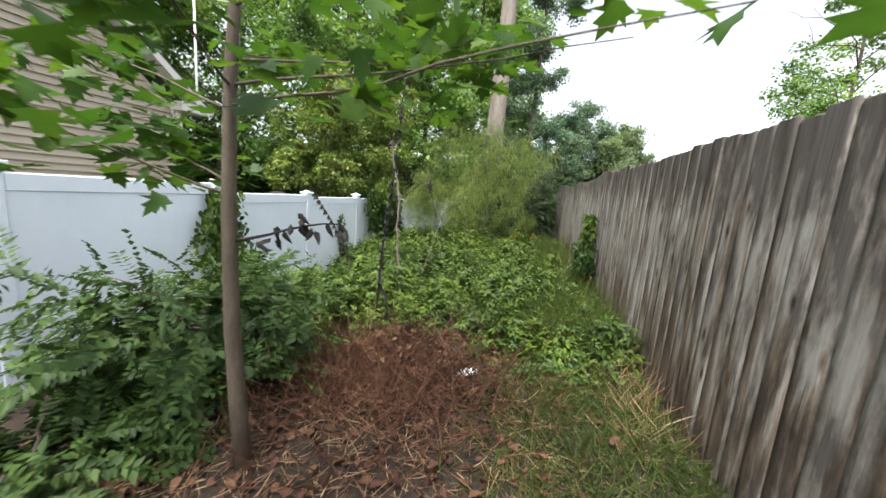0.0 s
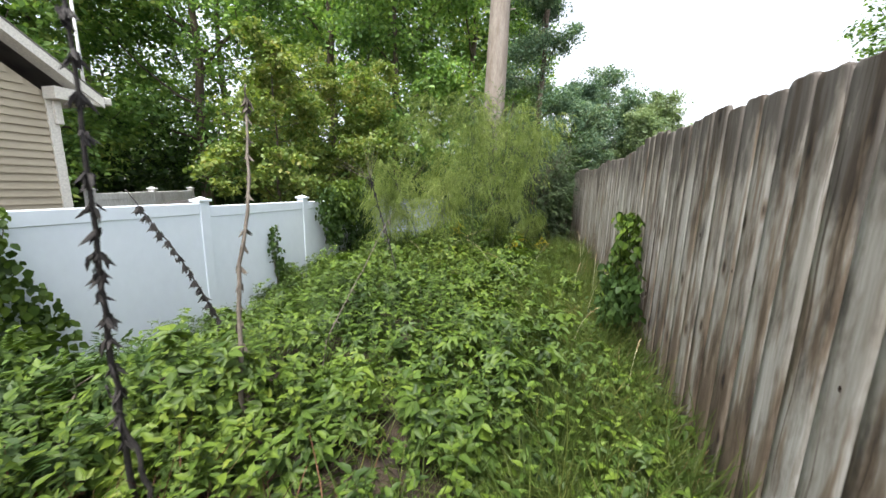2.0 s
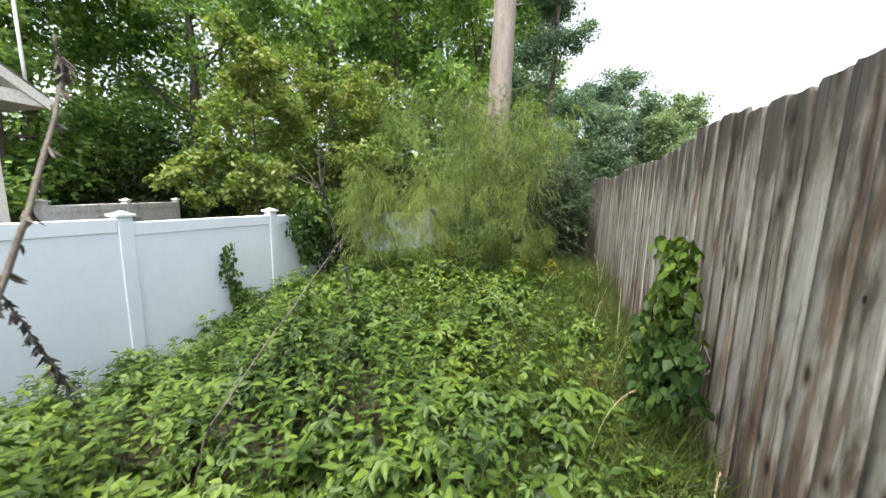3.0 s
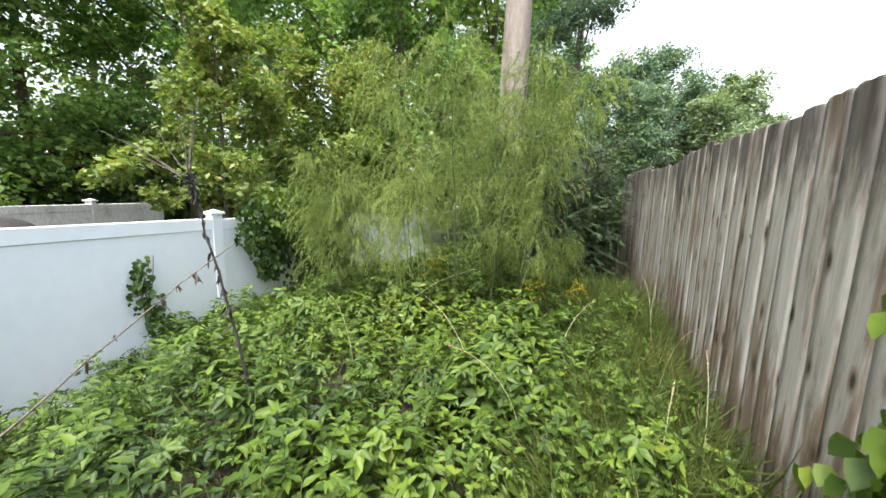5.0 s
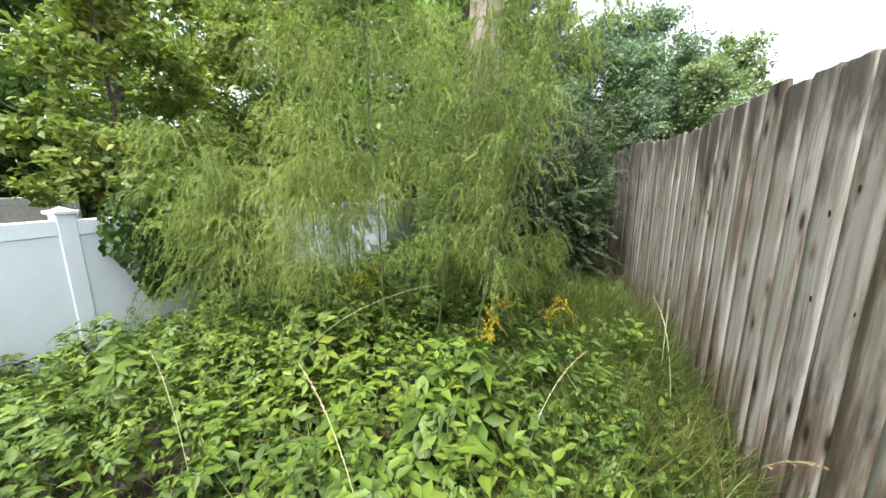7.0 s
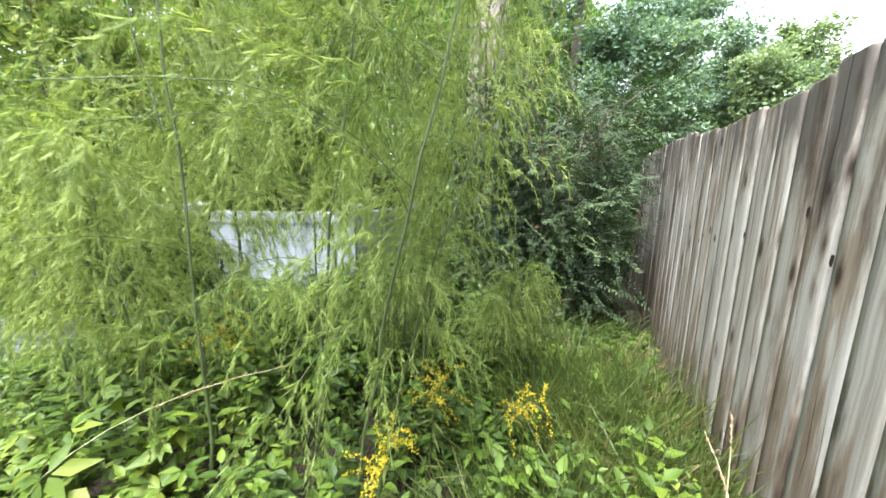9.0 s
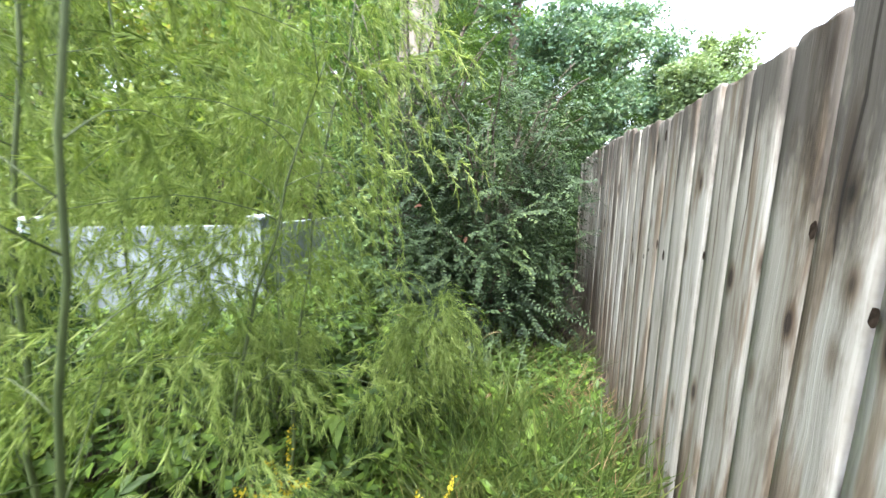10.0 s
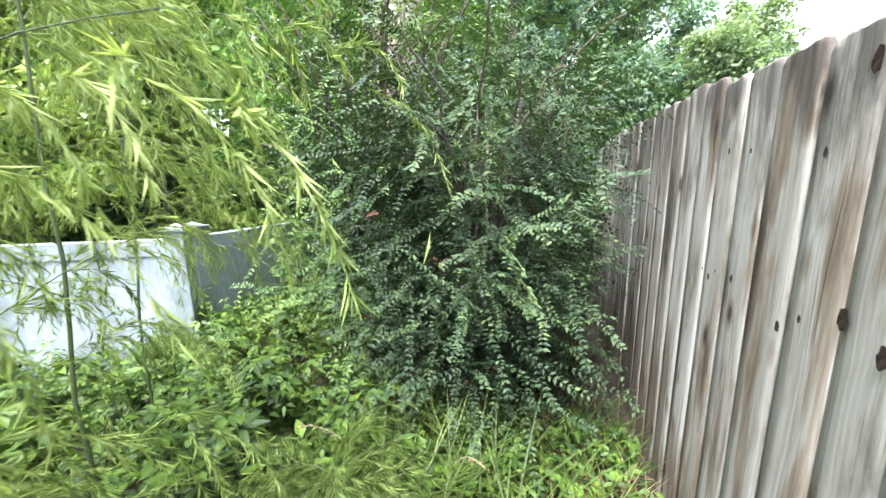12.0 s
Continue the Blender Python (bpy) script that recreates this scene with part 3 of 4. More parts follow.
def tree(name, x, y, height, spread, trunk_r, mat, count, size, label, lean=(0, 0), base=0.25, clumps=70, bark=None, dense=1.0, z=None):
    """A trunk with limbs, and a crown of many small leaves in uneven clumps along the twigs."""
    z = float(ground_z(x, y)) - 0.05 if z is None else z
    ob = thing(name, (x, y, z), label, "tree")
    top = np.array([lean[0], lean[1], height * 0.93])
    n = 9
    line = np.array([top * (k / n) + np.array([rng.normal() * 0.04 * height / 8, rng.normal() * 0.04 * height / 8, 0]) * (k > 0) for k in range(n + 1)])
    rad = trunk_r * (1 - 0.88 * np.linspace(0, 1, n + 1) ** 0.9)
    rad[0] *= 1.25
    part("trunk", (*tube(line, rad, 10), 1), bark or BARK, ob)
    tips = []
    limbs = 16
    for k in range(limbs):
        f = base + (0.97 - base) * (k + rng.random() * 0.8) / limbs
        a = 2.4 * k + rng.normal() * 0.5
        s = line[min(n - 1, int(f * n))] * (1 - (f * n) % 1) + line[min(n, int(f * n) + 1)] * ((f * n) % 1)
        reach = spread * (0.55 + 0.6 * rng.random()) * (math.sin(math.pi * min(1, 0.18 + 0.82 * (f - base) / (1 - base))) ** 0.6 + 0.12)
        path = limb_path(s, (math.cos(a), math.sin(a), 0.55), reach, 0.16)
        shapes = []
        shapes.append(tube(path, trunk_r * 0.32 * (1 - f * 0.6) * np.linspace(1, 0.18, len(path)), 6))
        tips += [path[i] for i in range(2, len(path))]
        for _ in range(3):
            i = rng.integers(2, len(path) - 1)
            tw = limb_path(path[i], rand_dirs(1)[0] + np.array([math.cos(a), math.sin(a), 0.2]), reach * 0.45, 0.25, 4)
            shapes.append(tube(tw, trunk_r * 0.1 * np.linspace(1, 0.3, len(tw)), 5))
            tips += [tw[2], tw[4]]
        part("limb", (*merge(shapes), 1), bark or BARK, ob)
    tips = np.array(tips)
    pick = tips[rng.integers(0, len(tips), clumps)] + rng.normal(size=(clumps, 3)) * spread * 0.09
    rsize = spread * 0.2 * (0.5 + rng.random(clumps))
    which = rng.integers(0, clumps, count)
    off = rand_dirs(count) * (rng.random((count, 1)) ** 0.5) * rsize[which][:, None] * np.array([1.2, 1.2, 0.75])
    at = pick[which] + off
    nrm = unit(rand_dirs(count) + np.array([0, 0, 0.9]))
    along = unit(rand_dirs(count, 0.6) + np.array([0, 0, -0.25]))
    ln = size * (0.6 + 0.7 * rng.random(count))
    part("crown", leaves(KITE, at, along, nrm, ln, ln * 0.62, 0.25, 0.15), mat, ob)
    return ob


TALL = "tall broadleaf tree with dense green foliage"
rows_of_trees = [
    (-8.6, 15.9, 15, 3.6, 0.24, TREE_LEAF), (-5.2, 15.0, 13, 3.0, 0.18, TREE_LEAF), (-2.6, 16.5, 14, 3.0, 0.2, TREE_LEAF),
    (-12.5, 13.0, 15, 3.8, 0.22, TREE_LEAF), (-16.5, 10.5, 14, 3.8, 0.22, TREE_LEAF), (-10.5, 19.0, 16, 4.0, 0.25, TREE_LEAF),
    (-5.8, 20.0, 15, 3.8, 0.22, TREE_LEAF), (-15.5, 17.0, 16, 4.0, 0.24, TREE_LEAF), (-20.0, 14.0, 15, 4.2, 0.24, TREE_LEAF),
    (-1.4, 21.0, 13, 3.2, 0.2, TREE_LEAF), (-13.5, 8.4, 12, 3.2, 0.2, TREE_LEAF), (-18.0, 6.0, 13, 3.6, 0.22, TREE_LEAF),
]
for tx, ty, th, sp, tr, lm in rows_of_trees:
    tree("broadleaf_tree", tx, ty, th, sp, tr, lm, 21000, 0.19, TALL, base=0.08, clumps=230)
for tx, ty, th, sp in ((-5.5, 8.9, 5.0, 1.25), (-6.6, 11.0, 5.6, 1.6), (-4.9, 12.2, 5.2, 1.5)):
    tree("young_tree", tx, ty, th, sp, 0.045, YELLOW_TREE_LEAF, 12000, 0.115, "young tree with large yellowing green leaves behind a white fence", base=0.1, clumps=110)
tree("evergreen_tree", 0.12, 14.4, 10.5, 1.6, 0.16, BLUE_TREE_LEAF, 48000, 0.085, "tall dark blue-green tree behind the fence end", base=0.05, clumps=240)
tree("evergreen_tree", 2.5, 16.8, 5.8, 1.6, 0.12, BLUE_TREE_LEAF, 30000, 0.085, "low dark green tree beyond the wooden fence", base=0.06, clumps=160)
tree("bright_tree", 4.1, 16.7, 4.6, 1.4, 0.12, BRIGHT_LEAF, 30000, 0.085, "bright green tree beyond the wooden fence", base=0.06, clumps=160)
tree("evergreen_tree", 1.45, 15.2, 5.0, 1.25, 0.12, BLUE_TREE_LEAF, 30000, 0.08, "dark green tree behind the fence end", base=0.05, clumps=180)
tree("evergreen_tree", 1.05, 13.3, 4.0, 1.15, 0.09, BLUE_TREE_LEAF, 22000, 0.07, "low dark green tree behind the fence end", base=0.05, clumps=130)
tree("bright_tree", 3.3, 15.4, 4.0, 1.35, 0.09, BRIGHT_LEAF, 24000, 0.08, "bright green young tree beyond the wooden fence", base=0.05, clumps=150)
tree("evergreen_tree", 3.5, 18.4, 5.3, 1.7, 0.12, BLUE_TREE_LEAF, 20000, 0.095, "grey-green tree beyond the wooden fence", base=0.06, clumps=140)
tree("bright_tree", 5.4, 18.8, 4.0, 1.5, 0.12, BRIGHT_LEAF, 12000, 0.09, "pale green tree beyond the wooden fence", base=0.06, clumps=110)
tree("sparse_tree", 8.2, 11.6, 8.6, 2.3, 0.10, TREE_LEAF, 12000, 0.10, "sparse open tree against the pale sky", base=0.4, clumps=60)
tree("bright_tree", 7.4, 21.0, 3.8, 2.0, 0.12, BRIGHT_LEAF, 20000, 0.11, "distant bright green tree", base=0.06, clumps=160)


def build_dead_trunk():
    ob = thing("dead_tree", (-1.12, 12.5, 0.0), "tall bare bleached dead tree without bark", "tree")
    pts = [(0.02, 0, -0.1), (0.0, 0, 1.5), (-0.02, 0, 3.5), (0.02, 0, 5.5), (0.05, 0.02, 8), (0.1, 0.05, 13)]
    part("trunk", (*tube(pts, [0.36, 0.32, 0.30, 0.28, 0.25, 0.18], 14), 1), DEAD_BARK, ob)
    for z, a, ln in ((6.2, 0.4, 0.5), (7.8, 2.6, 0.7), (9.0, 4.4, 0.6)):
        part("branch_stub", (*tube(limb_path((0.03, 0, z), (math.cos(a), math.sin(a), 0.4), ln, 0.1), np.linspace(0.05, 0.015, 7), 6), 1), DEAD_BARK, ob)


build_dead_trunk()


def build_woodland():
    """The thicket that closes the wood behind the separate trees."""
    n = 60000
    a = rng.uniform(-1.55, 0.35, n)
    d = rng.uniform(15, 30, n)
    x, y = d * np.sin(a), 4 + d * np.cos(a)
    keep = (x < 1.5) & ((y > 12) | (x < -11))
    x, y, d = x[keep], y[keep], d[keep]
    z = rng.random(len(x)) ** 1.4 * (3.2 + 1.2 * waves(x * 0.3, y * 0.3)) + ground_z(x, y)
    at = np.stack([x, y, z], -1)
    k = len(at)
    ln = 0.26 * (0.6 + 0.8 * rng.random(k))
    tagged(part("woodland_undergrowth", leaves(KITE, at, rand_dirs(k), unit(rand_dirs(k) + np.array([0, -0.5, 0.6])), ln, ln * 0.7), DARK_LEAF),
           "dark leafy undergrowth of the wood behind the yards", "undergrowth", kind="stuff")


build_woodland()


# ---------- shrubs and vines ----------
def shrub(name, x, y, height, rx, ry, mat, branches, per, size, label, category="shrub", spray=0.5):
    """Arching twigs from one foot, each set with pairs of small leaves."""
    z = float(ground_z(x, y)) - 0.02
    ob = thing(name, (x, y, z), label, category)
    P, D, N = [], [], []
    for k in range(branches):
        a = rng.uniform(0, 2 * math.pi)
        f = rng.random() ** 0.6
        h = height * (0.15 + 0.85 * rng.random())
        foot = np.array([0.1 * rng.normal(), 0.1 * rng.normal(), 0])
        mid = np.array([rx * f * math.cos(a) * 0.75, ry * f * math.sin(a) * 0.75, h * 0.85])
        end = mid + np.array([math.cos(a) * rx, math.sin(a) * ry, 0]) * 0.35 + np.array([0, 0, h * 0.05 - 0.15 * rng.random()])
        t = np.linspace(0, 1, 9)[:, None]
        path = (1 - t) ** 2 * foot + 2 * t * (1 - t) * (mid * np.array([0.8, 0.8, 1.0])) + t * t * end + rng.normal(size=(9, 3)) * 0.02
        if k % 9 == 0:
            part("stem", (*tube(path, np.linspace(0.012, 0.003, 9) * max(1, height / 2), 5), 1), BARK, ob)
        for m in range(4):
            s = path[3 + rng.integers(0, 6)] if m else path[5]
            tw = limb_path(s, unit(np.array([math.cos(a), math.sin(a), 0.1])) + rand_dirs(1)[0] * 0.9, spray * (0.5 + 0.7 * rng.random()), 0.12, 8, 0.05)
            u = np.repeat(np.linspace(0.3, 8, per // 2), 2)
            q = np.stack([np.interp(u, np.arange(9), tw[:, i]) for i in range(3)], -1) + rng.normal(size=(per, 3)) * 0.002
            dirn = unit(tw[-1] - tw[0])
            flat = np.array([0.45 * rng.normal() + 0.35 * math.cos(a), 0.45 * rng.normal() + 0.35 * math.sin(a), 1.0])
            across = unit(np.cross(dirn, flat))
            P.append(q)
            D.append(unit(dirn * 0.6 + across * np.where(np.arange(per) % 2, 1.0, -1.0)[:, None] + rand_dirs(per) * 0.18))
            N.append(unit(flat + rand_dirs(per) * 0.45))
    P, D, N = np.concatenate(P), np.concatenate(D), np.concatenate(N)
    P[:, 2] = np.maximum(P[:, 2], 0.03)
    clear = (P[:, 0] + x < 1.12) | (P[:, 1] + y > 12.2)
    P, D, N = P[clear], D[clear], N[clear]
    ln = size * (0.6 + 0.7 * rng.random(len(P)))
    part("foliage", leaves(MID, P, D, N, ln, ln * 0.5, 0.25, 0.12), mat, ob)
    return ob


shrub("tangled_shrub", -2.1, 3.3, 0.62, 0.6, 0.55, DARK_LEAF, 110, 20, 0.06, "low leafy shrub rising out of the weeds", spray=0.3)
bush = shrub("privet_bush", 0.2, 10.55, 2.7, 0.76, 0.85, PRIVET_LEAF, 680, 40, 0.027, "dense dark green privet bush against the fence end", spray=0.5)
for dx, dy, dz in ((-0.05, -0.72, 0.98), (-0.08, -0.7, 1.02), (0.28, -0.72, 0.5), (-0.5, -0.6, 0.62), (-0.42, -0.62, 1.25), (0.1, -0.75, 0.42)):
    q = np.array([[dx, dy, dz]])
    part("withered_leaf", leaves(BLADE, q, rand_dirs(1), rand_dirs(1), 0.075, 0.035, 0.5, 0.4), BROWN_LEAF, bush, "curled reddish-brown dead leaf")
shrub("privet_bush", -0.75, 11.0, 4.1, 1.0, 0.8, LIGHT_PRIVET_LEAF, 520, 34, 0.032, "tall light green privet bush below a bare trunk")
shrub("privet_bush", -1.25, 11.75, 2.8, 0.75, 0.8, LIGHT_PRIVET_LEAF, 240, 24, 0.046, "light green privet bush beside a white fence")
shrub("privet_bush", 0.75, 12.4, 3.6, 0.9, 0.9, DARK_LEAF, 200, 22, 0.06, "dark broad-leaved bush behind the fence end")
shrub("tangled_shrub", -2.15, 1.9, 1.2, 0.75, 0.8, DARK_LEAF, 150, 20, 0.07, "tangled dark green shrub beside a white fence", spray=0.35)
shrub("tangled_shrub", -1.9, 0.85, 0.6, 0.55, 0.6, DARK_LEAF, 110, 20, 0.055, "low leafy shrub under a sapling", spray=0.3)
shrub("tangled_shrub", -2.65, 2.95, 1.0, 0.65, 0.6, WEED, 150, 20, 0.062, "leafy shrub with pale new leaves beside a white fence", spray=0.3)


def vine(name, x, y, z0, z1, width, depth, count, size, mat, label, axis="y"):
    """A climber: crooked stems against a fence and overlapping leaves that hang before it."""
    ob = thing(name, (x, y, z0), label, "vine")
    h = z1 - z0
    for k in range(4):
        t = np.linspace(0, 1, 10)
        s = np.stack([np.zeros(10), width * (0.2 * np.sin(5 * t + k) + (k - 1.5) * 0.12), t * h * (0.75 + 0.08 * k)], -1)
        part("stem", tube(s + rng.normal(size=(10, 3)) * 0.01, np.linspace(0.008, 0.003, 10), 5), DRY_STEM, ob)
    f = rng.random(count)
    w = width * (0.55 + 0.45 * np.sin(math.pi * np.clip(f * 1.1, 0, 1)))
    P = np.stack([rng.random(count) * depth, np.clip(rng.normal(size=count), -1.7, 1.7) * w * 0.4 + 0.1 * np.sin(f * 6), f * h], -1)
    sgn = 1.0 if x < 0 else -1.0
    P[:, 0] *= sgn
    ragged = f > 0.42 * (0.5 + 0.5 * np.sin(9 * P[:, 1] + 3 * y)) * rng.random(count) ** 0.3 * (1.0 if z0 > -0.2 else 0.3)
    P = P[ragged]
    count = len(P)
    nrm = unit(rand_dirs(count) * 0.6 + np.array([sgn, -0.3, 0.5]))
    al = unit(rand_dirs(count) * 0.6 + np.array([0.2 * sgn, 0, -0.9]))
    ln = size * (0.55 + 0.75 * rng.random(count))
    part("foliage", leaves(BLADE, P, al, nrm, ln, ln * 0.72, 0.18, 0.2), mat, ob)


vine("climbing_vine", 1.13, 5.48, 0.2, 1.28, 0.30, 0.18, 800, 0.066, WEED, "leafy green vine climbing the wooden fence")
vine("climbing_vine", 1.13, 5.30, 0.1, 0.85, 0.44, 0.28, 700, 0.068, DARK_LEAF, "dark leafy vine at the foot of the wooden fence")
vine("climbing_vine", -3.66, 3.62, -0.45, 1.24, 0.52, 0.2, 1400, 0.078, WEED, "green vine climbing a white fence post")
vine("climbing_vine", -3.68, 6.62, -0.3, 0.82, 0.2, 0.10, 260, 0.065, DARK_LEAF, "thin vine climbing a white fence panel")
vine("hanging_vine", -3.60, 8.35, 0.75, 1.56, 0.95, 0.45, 1500, 0.078, WEED, "bright leafy vine sprawling over the top of a white fence")
vine("hanging_vine", -3.62, 7.95, 0.35, 1.40, 0.55, 0.30, 1300, 0.074, DARK_LEAF, "dark vine spilling over a white fence")
vine("hanging_vine", -3.60, 8.65, -0.3, 1.40, 0.72, 0.40, 2000, 0.074, DARK_LEAF, "thick dark vine hanging over a white fence")
vine("hanging_vine", -3.55, 9.15, -0.3, 1.15, 0.40, 0.34, 1200, 0.066, DARK_LEAF, "dark vine in the corner of a white fence")


def fennel(x, y, height, lean, branches=60, spread=1.0, label="tall feathery dog fennel with drooping thread-like leaves"):
    """A tall weed: one dark stem, arching side shoots hung with combed plumes of thread leaves."""
    z = float(ground_z(x, y))
    ob = thing("dog_fennel", (x, y, z), label, "weed", "dog fennel clump")
    foot = np.array([x, y, z])
    t = np.linspace(0, 1, 14)
    stem = np.stack([lean[0] * t ** 1.5, lean[1] * t ** 1.5, height * t], -1) + rng.normal(size=(14, 3)) * 0.008
    part("stem", (*tube(stem, np.linspace(0.0075, 0.002, 14), 7), 1), GREEN_STEM, ob, "dark green stem")
    shoots, P, D, L = [], [], [], []
    for k in range(branches):
        f = 0.34 + 0.66 * (k / branches) ** 0.75
        s = np.array([np.interp(f, t, stem[:, i]) for i in range(3)])
        a = 2.4 * k + rng.normal() * 0.3
        reach = spread * height * (0.09 + 0.17 * math.sin(math.pi * min(1, 0.22 + 0.74 * f))) * (0.6 + 0.7 * rng.random())
        path = limb_path(s, (math.cos(a), math.sin(a), 0.95), reach, 0.07, 8, 0.15)
        if not off_path(path + foot, 0.44).all():
            continue
        if k % 2 == 0 or not shoots:
            shoots.append(tube(path, np.linspace(0.0014, 0.0005, 9), 4))
        out = unit(path[-1] - path[0])
        for m in range(11):
            q = path[2 + (m * 6) // 10]
            pl = limb_path(q, out * 0.9 + rand_dirs(1)[0] * 0.75 + np.array([0, 0, 0.25]), 0.11 + 0.15 * rng.random(), 0.04, 6, 0.42)
            c = 56
            i = rng.integers(0, 6, c)
            u = rng.random((c, 1))
            P.append(pl[i] * (1 - u) + pl[i + 1] * u)
            D.append(unit(unit(pl[i + 1] - pl[i]) * 1.2 + rand_dirs(c) * 0.5 + np.array([0, 0, -0.25])))
            L.append(0.018 + 0.022 * rng.random(c))
    P, D, L = np.concatenate(P), np.concatenate(D), np.concatenate(L)
    free = off_path(P + foot, 0.58) & (P[:, 2] > 0.05)
    P, D, L = P[free], D[free], L[free]
    part("side_shoots", merge(shoots), GREEN_STEM, ob)
    part("foliage", leaves(KITE, P, D, rand_dirs(len(P)), L, 0.0014, 0.3, 0.25), FENNEL_LEAF, ob)


for fx, fy, fh, fl, fs in ((-0.66, 7.5, 2.75, (-0.15, 0.05), 1.1), (-0.42, 7.75, 2.6, (0.35, 0.1), 1.1), (-0.15, 7.65, 2.3, (0.55, -0.02), 1.1), (-1.05, 7.75, 2.75, (-0.4, 0.0), 1.1),
                           (-1.5, 7.5, 1.75, (-0.7, -0.1), 1.2), (-0.9, 8.3, 2.7, (0.0, 0.1), 1.0), (-0.25, 8.35, 2.3, (0.35, 0.2), 1.0), (-1.6, 8.4, 2.6, (-0.5, 0.1), 1.1), (-1.0, 9.2, 2.2, (-0.1, 0.2), 1.0),
                           (-0.2, 7.95, 1.6, (0.4, 0.1), 1.1), (0.02, 8.75, 0.85, (0.25, 0.0), 1.2), (-0.5, 8.6, 0.8, (0.1, -0.1), 1.3), (-0.6, 8.8, 2.5, (-0.05, 0.1), 1.0), (-1.15, 7.6, 1.5, (0.0, -0.2), 1.2), (-1.85, 7.95, 1.5, (-0.3, -0.1), 1.3), (-1.35, 8.15, 1.6, (-0.1, 0.1), 1.3), (-2.3, 8.0, 1.5, (-0.2, 0.0), 1.35), (-2.0, 7.6, 1.3, (-0.25, -0.05), 1.35)):
    fennel(fx, fy, fh, fl, 32 if fy > 8.45 or fh < 1 else 46, fs)


# ---------- the maple sapling ----------
def build_sapling():
    ob = thing("maple_sapling", (-1.19, 1.25, -0.03), "young maple sapling with a slim brown trunk and lobed leaves", "sapling")
    line = np.array([(0.02, 0, 0), (-0.01, 0, 0.35), (-0.035, 0, 0.75), (-0.04, 0, 1.3), (-0.02, 0, 1.8), (0.02, 0.02, 2.4), (0.05, 0.05, 3.2)])
    part("trunk", (*tube(line, [0.043, 0.038, 0.034, 0.03, 0.026, 0.02, 0.01], 10), 1), YOUNG_BARK, ob)
    P, D = [], []
    # boughs: height on the trunk, direction, length
    for z, way, ln, cnt in ((1.72, (0.95, -0.28, 0.08), 1.65, 130), (1.80, (0.9, 0.15, 0.10), 1.5, 90), (1.4, (-0.9, 0.3, 0.25), 0.9, 60), (1.35, (-0.7, -0.5, 0.25), 0.9, 60),
                            (1.8, (0.3, -0.7, 0.05), 1.0, 60), (1.95, (-0.5, 0.8, 0.15), 1.1, 80), (1.9, (0.7, 0.5, 0.12), 1.2, 80), (1.25, (-0.55, 0.6, 0.5), 0.8, 40), (2.3, (0.5, 0.4, 0.3), 1.0, 80),
                            (1.7, (-0.9, 0.0, 0.2), 1.1, 80), (2.1, (0.9, -0.1, 0.1), 1.3, 50),
                            # three boughs added out of view, overhead and behind, to shade the start
                            (2.35, (0.6, -0.9, 0.22), 2.1, 130), (2.45, (0.3, -0.95, 0.2), 2.0, 150), (2.3, (-0.2, -0.95, 0.15), 1.5, 90)):
        path = limb_path((float(np.interp(z, line[:, 2], line[:, 0])), 0, z), way, ln, 0.06, 8)
        part("bough", (*tube(path, np.linspace(0.007, 0.0015, 9), 6), 1), YOUNG_BARK, ob)
        i = 2 + np.minimum(6, (7 * rng.random(cnt) ** 0.45).astype(int))
        P.append(path[i] + rng.normal(size=(cnt, 3)) * np.array([0.11, 0.11, 0.10]))
        D.append(unit(np.tile(unit(path[-1] - path[0]), (cnt, 1)) * 0.5 + rand_dirs(cnt, 0.5)))

    P, D = np.concatenate(P), np.concatenate(D)
    free = off_path(P + np.array([-1.19, 1.25, -0.03]), 0.55)
    P, D = P[free], D[free]
    ln = 0.11 * (0.7 + 0.6 * rng.random(len(P)))
    part("foliage", leaves(LOBED, P, D, unit(rand_dirs(len(P)) * 0.45 + np.array([0, 0, 1])), ln, ln * 1.0, 0.12, 0.25), MAPLE_LEAF, ob)
    path = limb_path((-0.03, 0, 1.15), (0.9, 0.25, 0.25), 0.5, 0.08, 6)
    twig = part("dead_twig", tube(path, np.linspace(0.008, 0.003, 7), 5), BLACK_STEM, ob)
    q = path[2 + rng.integers(0, 5, 16)] + rng.normal(size=(16, 3)) * 0.03
    part("withered_leaf", leaves(BLADE, q, unit(rand_dirs(16) + np.array([0, 0, -1.4])), rand_dirs(16), 0.065, 0.028, 0.8, 0.5), BLACK_STEM, twig, "curled blackened dead leaves")


build_sapling()


# ---------- dead stalks ----------
def stalk(x, y, points, r0, mat, tatters, label, size=0.05):
    """A dead stem with limp withered leaves hanging from it."""
    z = float(ground_z(x, y))
    ob = thing("dead_stalk", (x, y, z), label, "dead plant")
    pts = np.array(points, float)
    t = np.linspace(0, len(pts) - 1, 24)
    line = np.stack([np.interp(t, np.arange(len(pts)), pts[:, i]) for i in range(3)], -1) + rng.normal(size=(24, 3)) * r0 * 0.4
    part("stem", (*tube(line, np.linspace(r0, r0 * 0.35, 24), 7), 1), mat, ob)
    if tatters:
        i = 4 + rng.integers(0, 18, tatters)
        P = line[i] + rng.normal(size=(tatters, 3)) * 0.006
        D = unit(rand_dirs(tatters) * 0.5 + np.array([0, 0, -1.0]))
        ln = size * (0.5 + rng.random(tatters))
        part("withered_leaves", leaves(BLADE, P, D, rand_dirs(tatters), ln, ln * 0.24, 0.8, 0.3), mat, ob)
    return ob


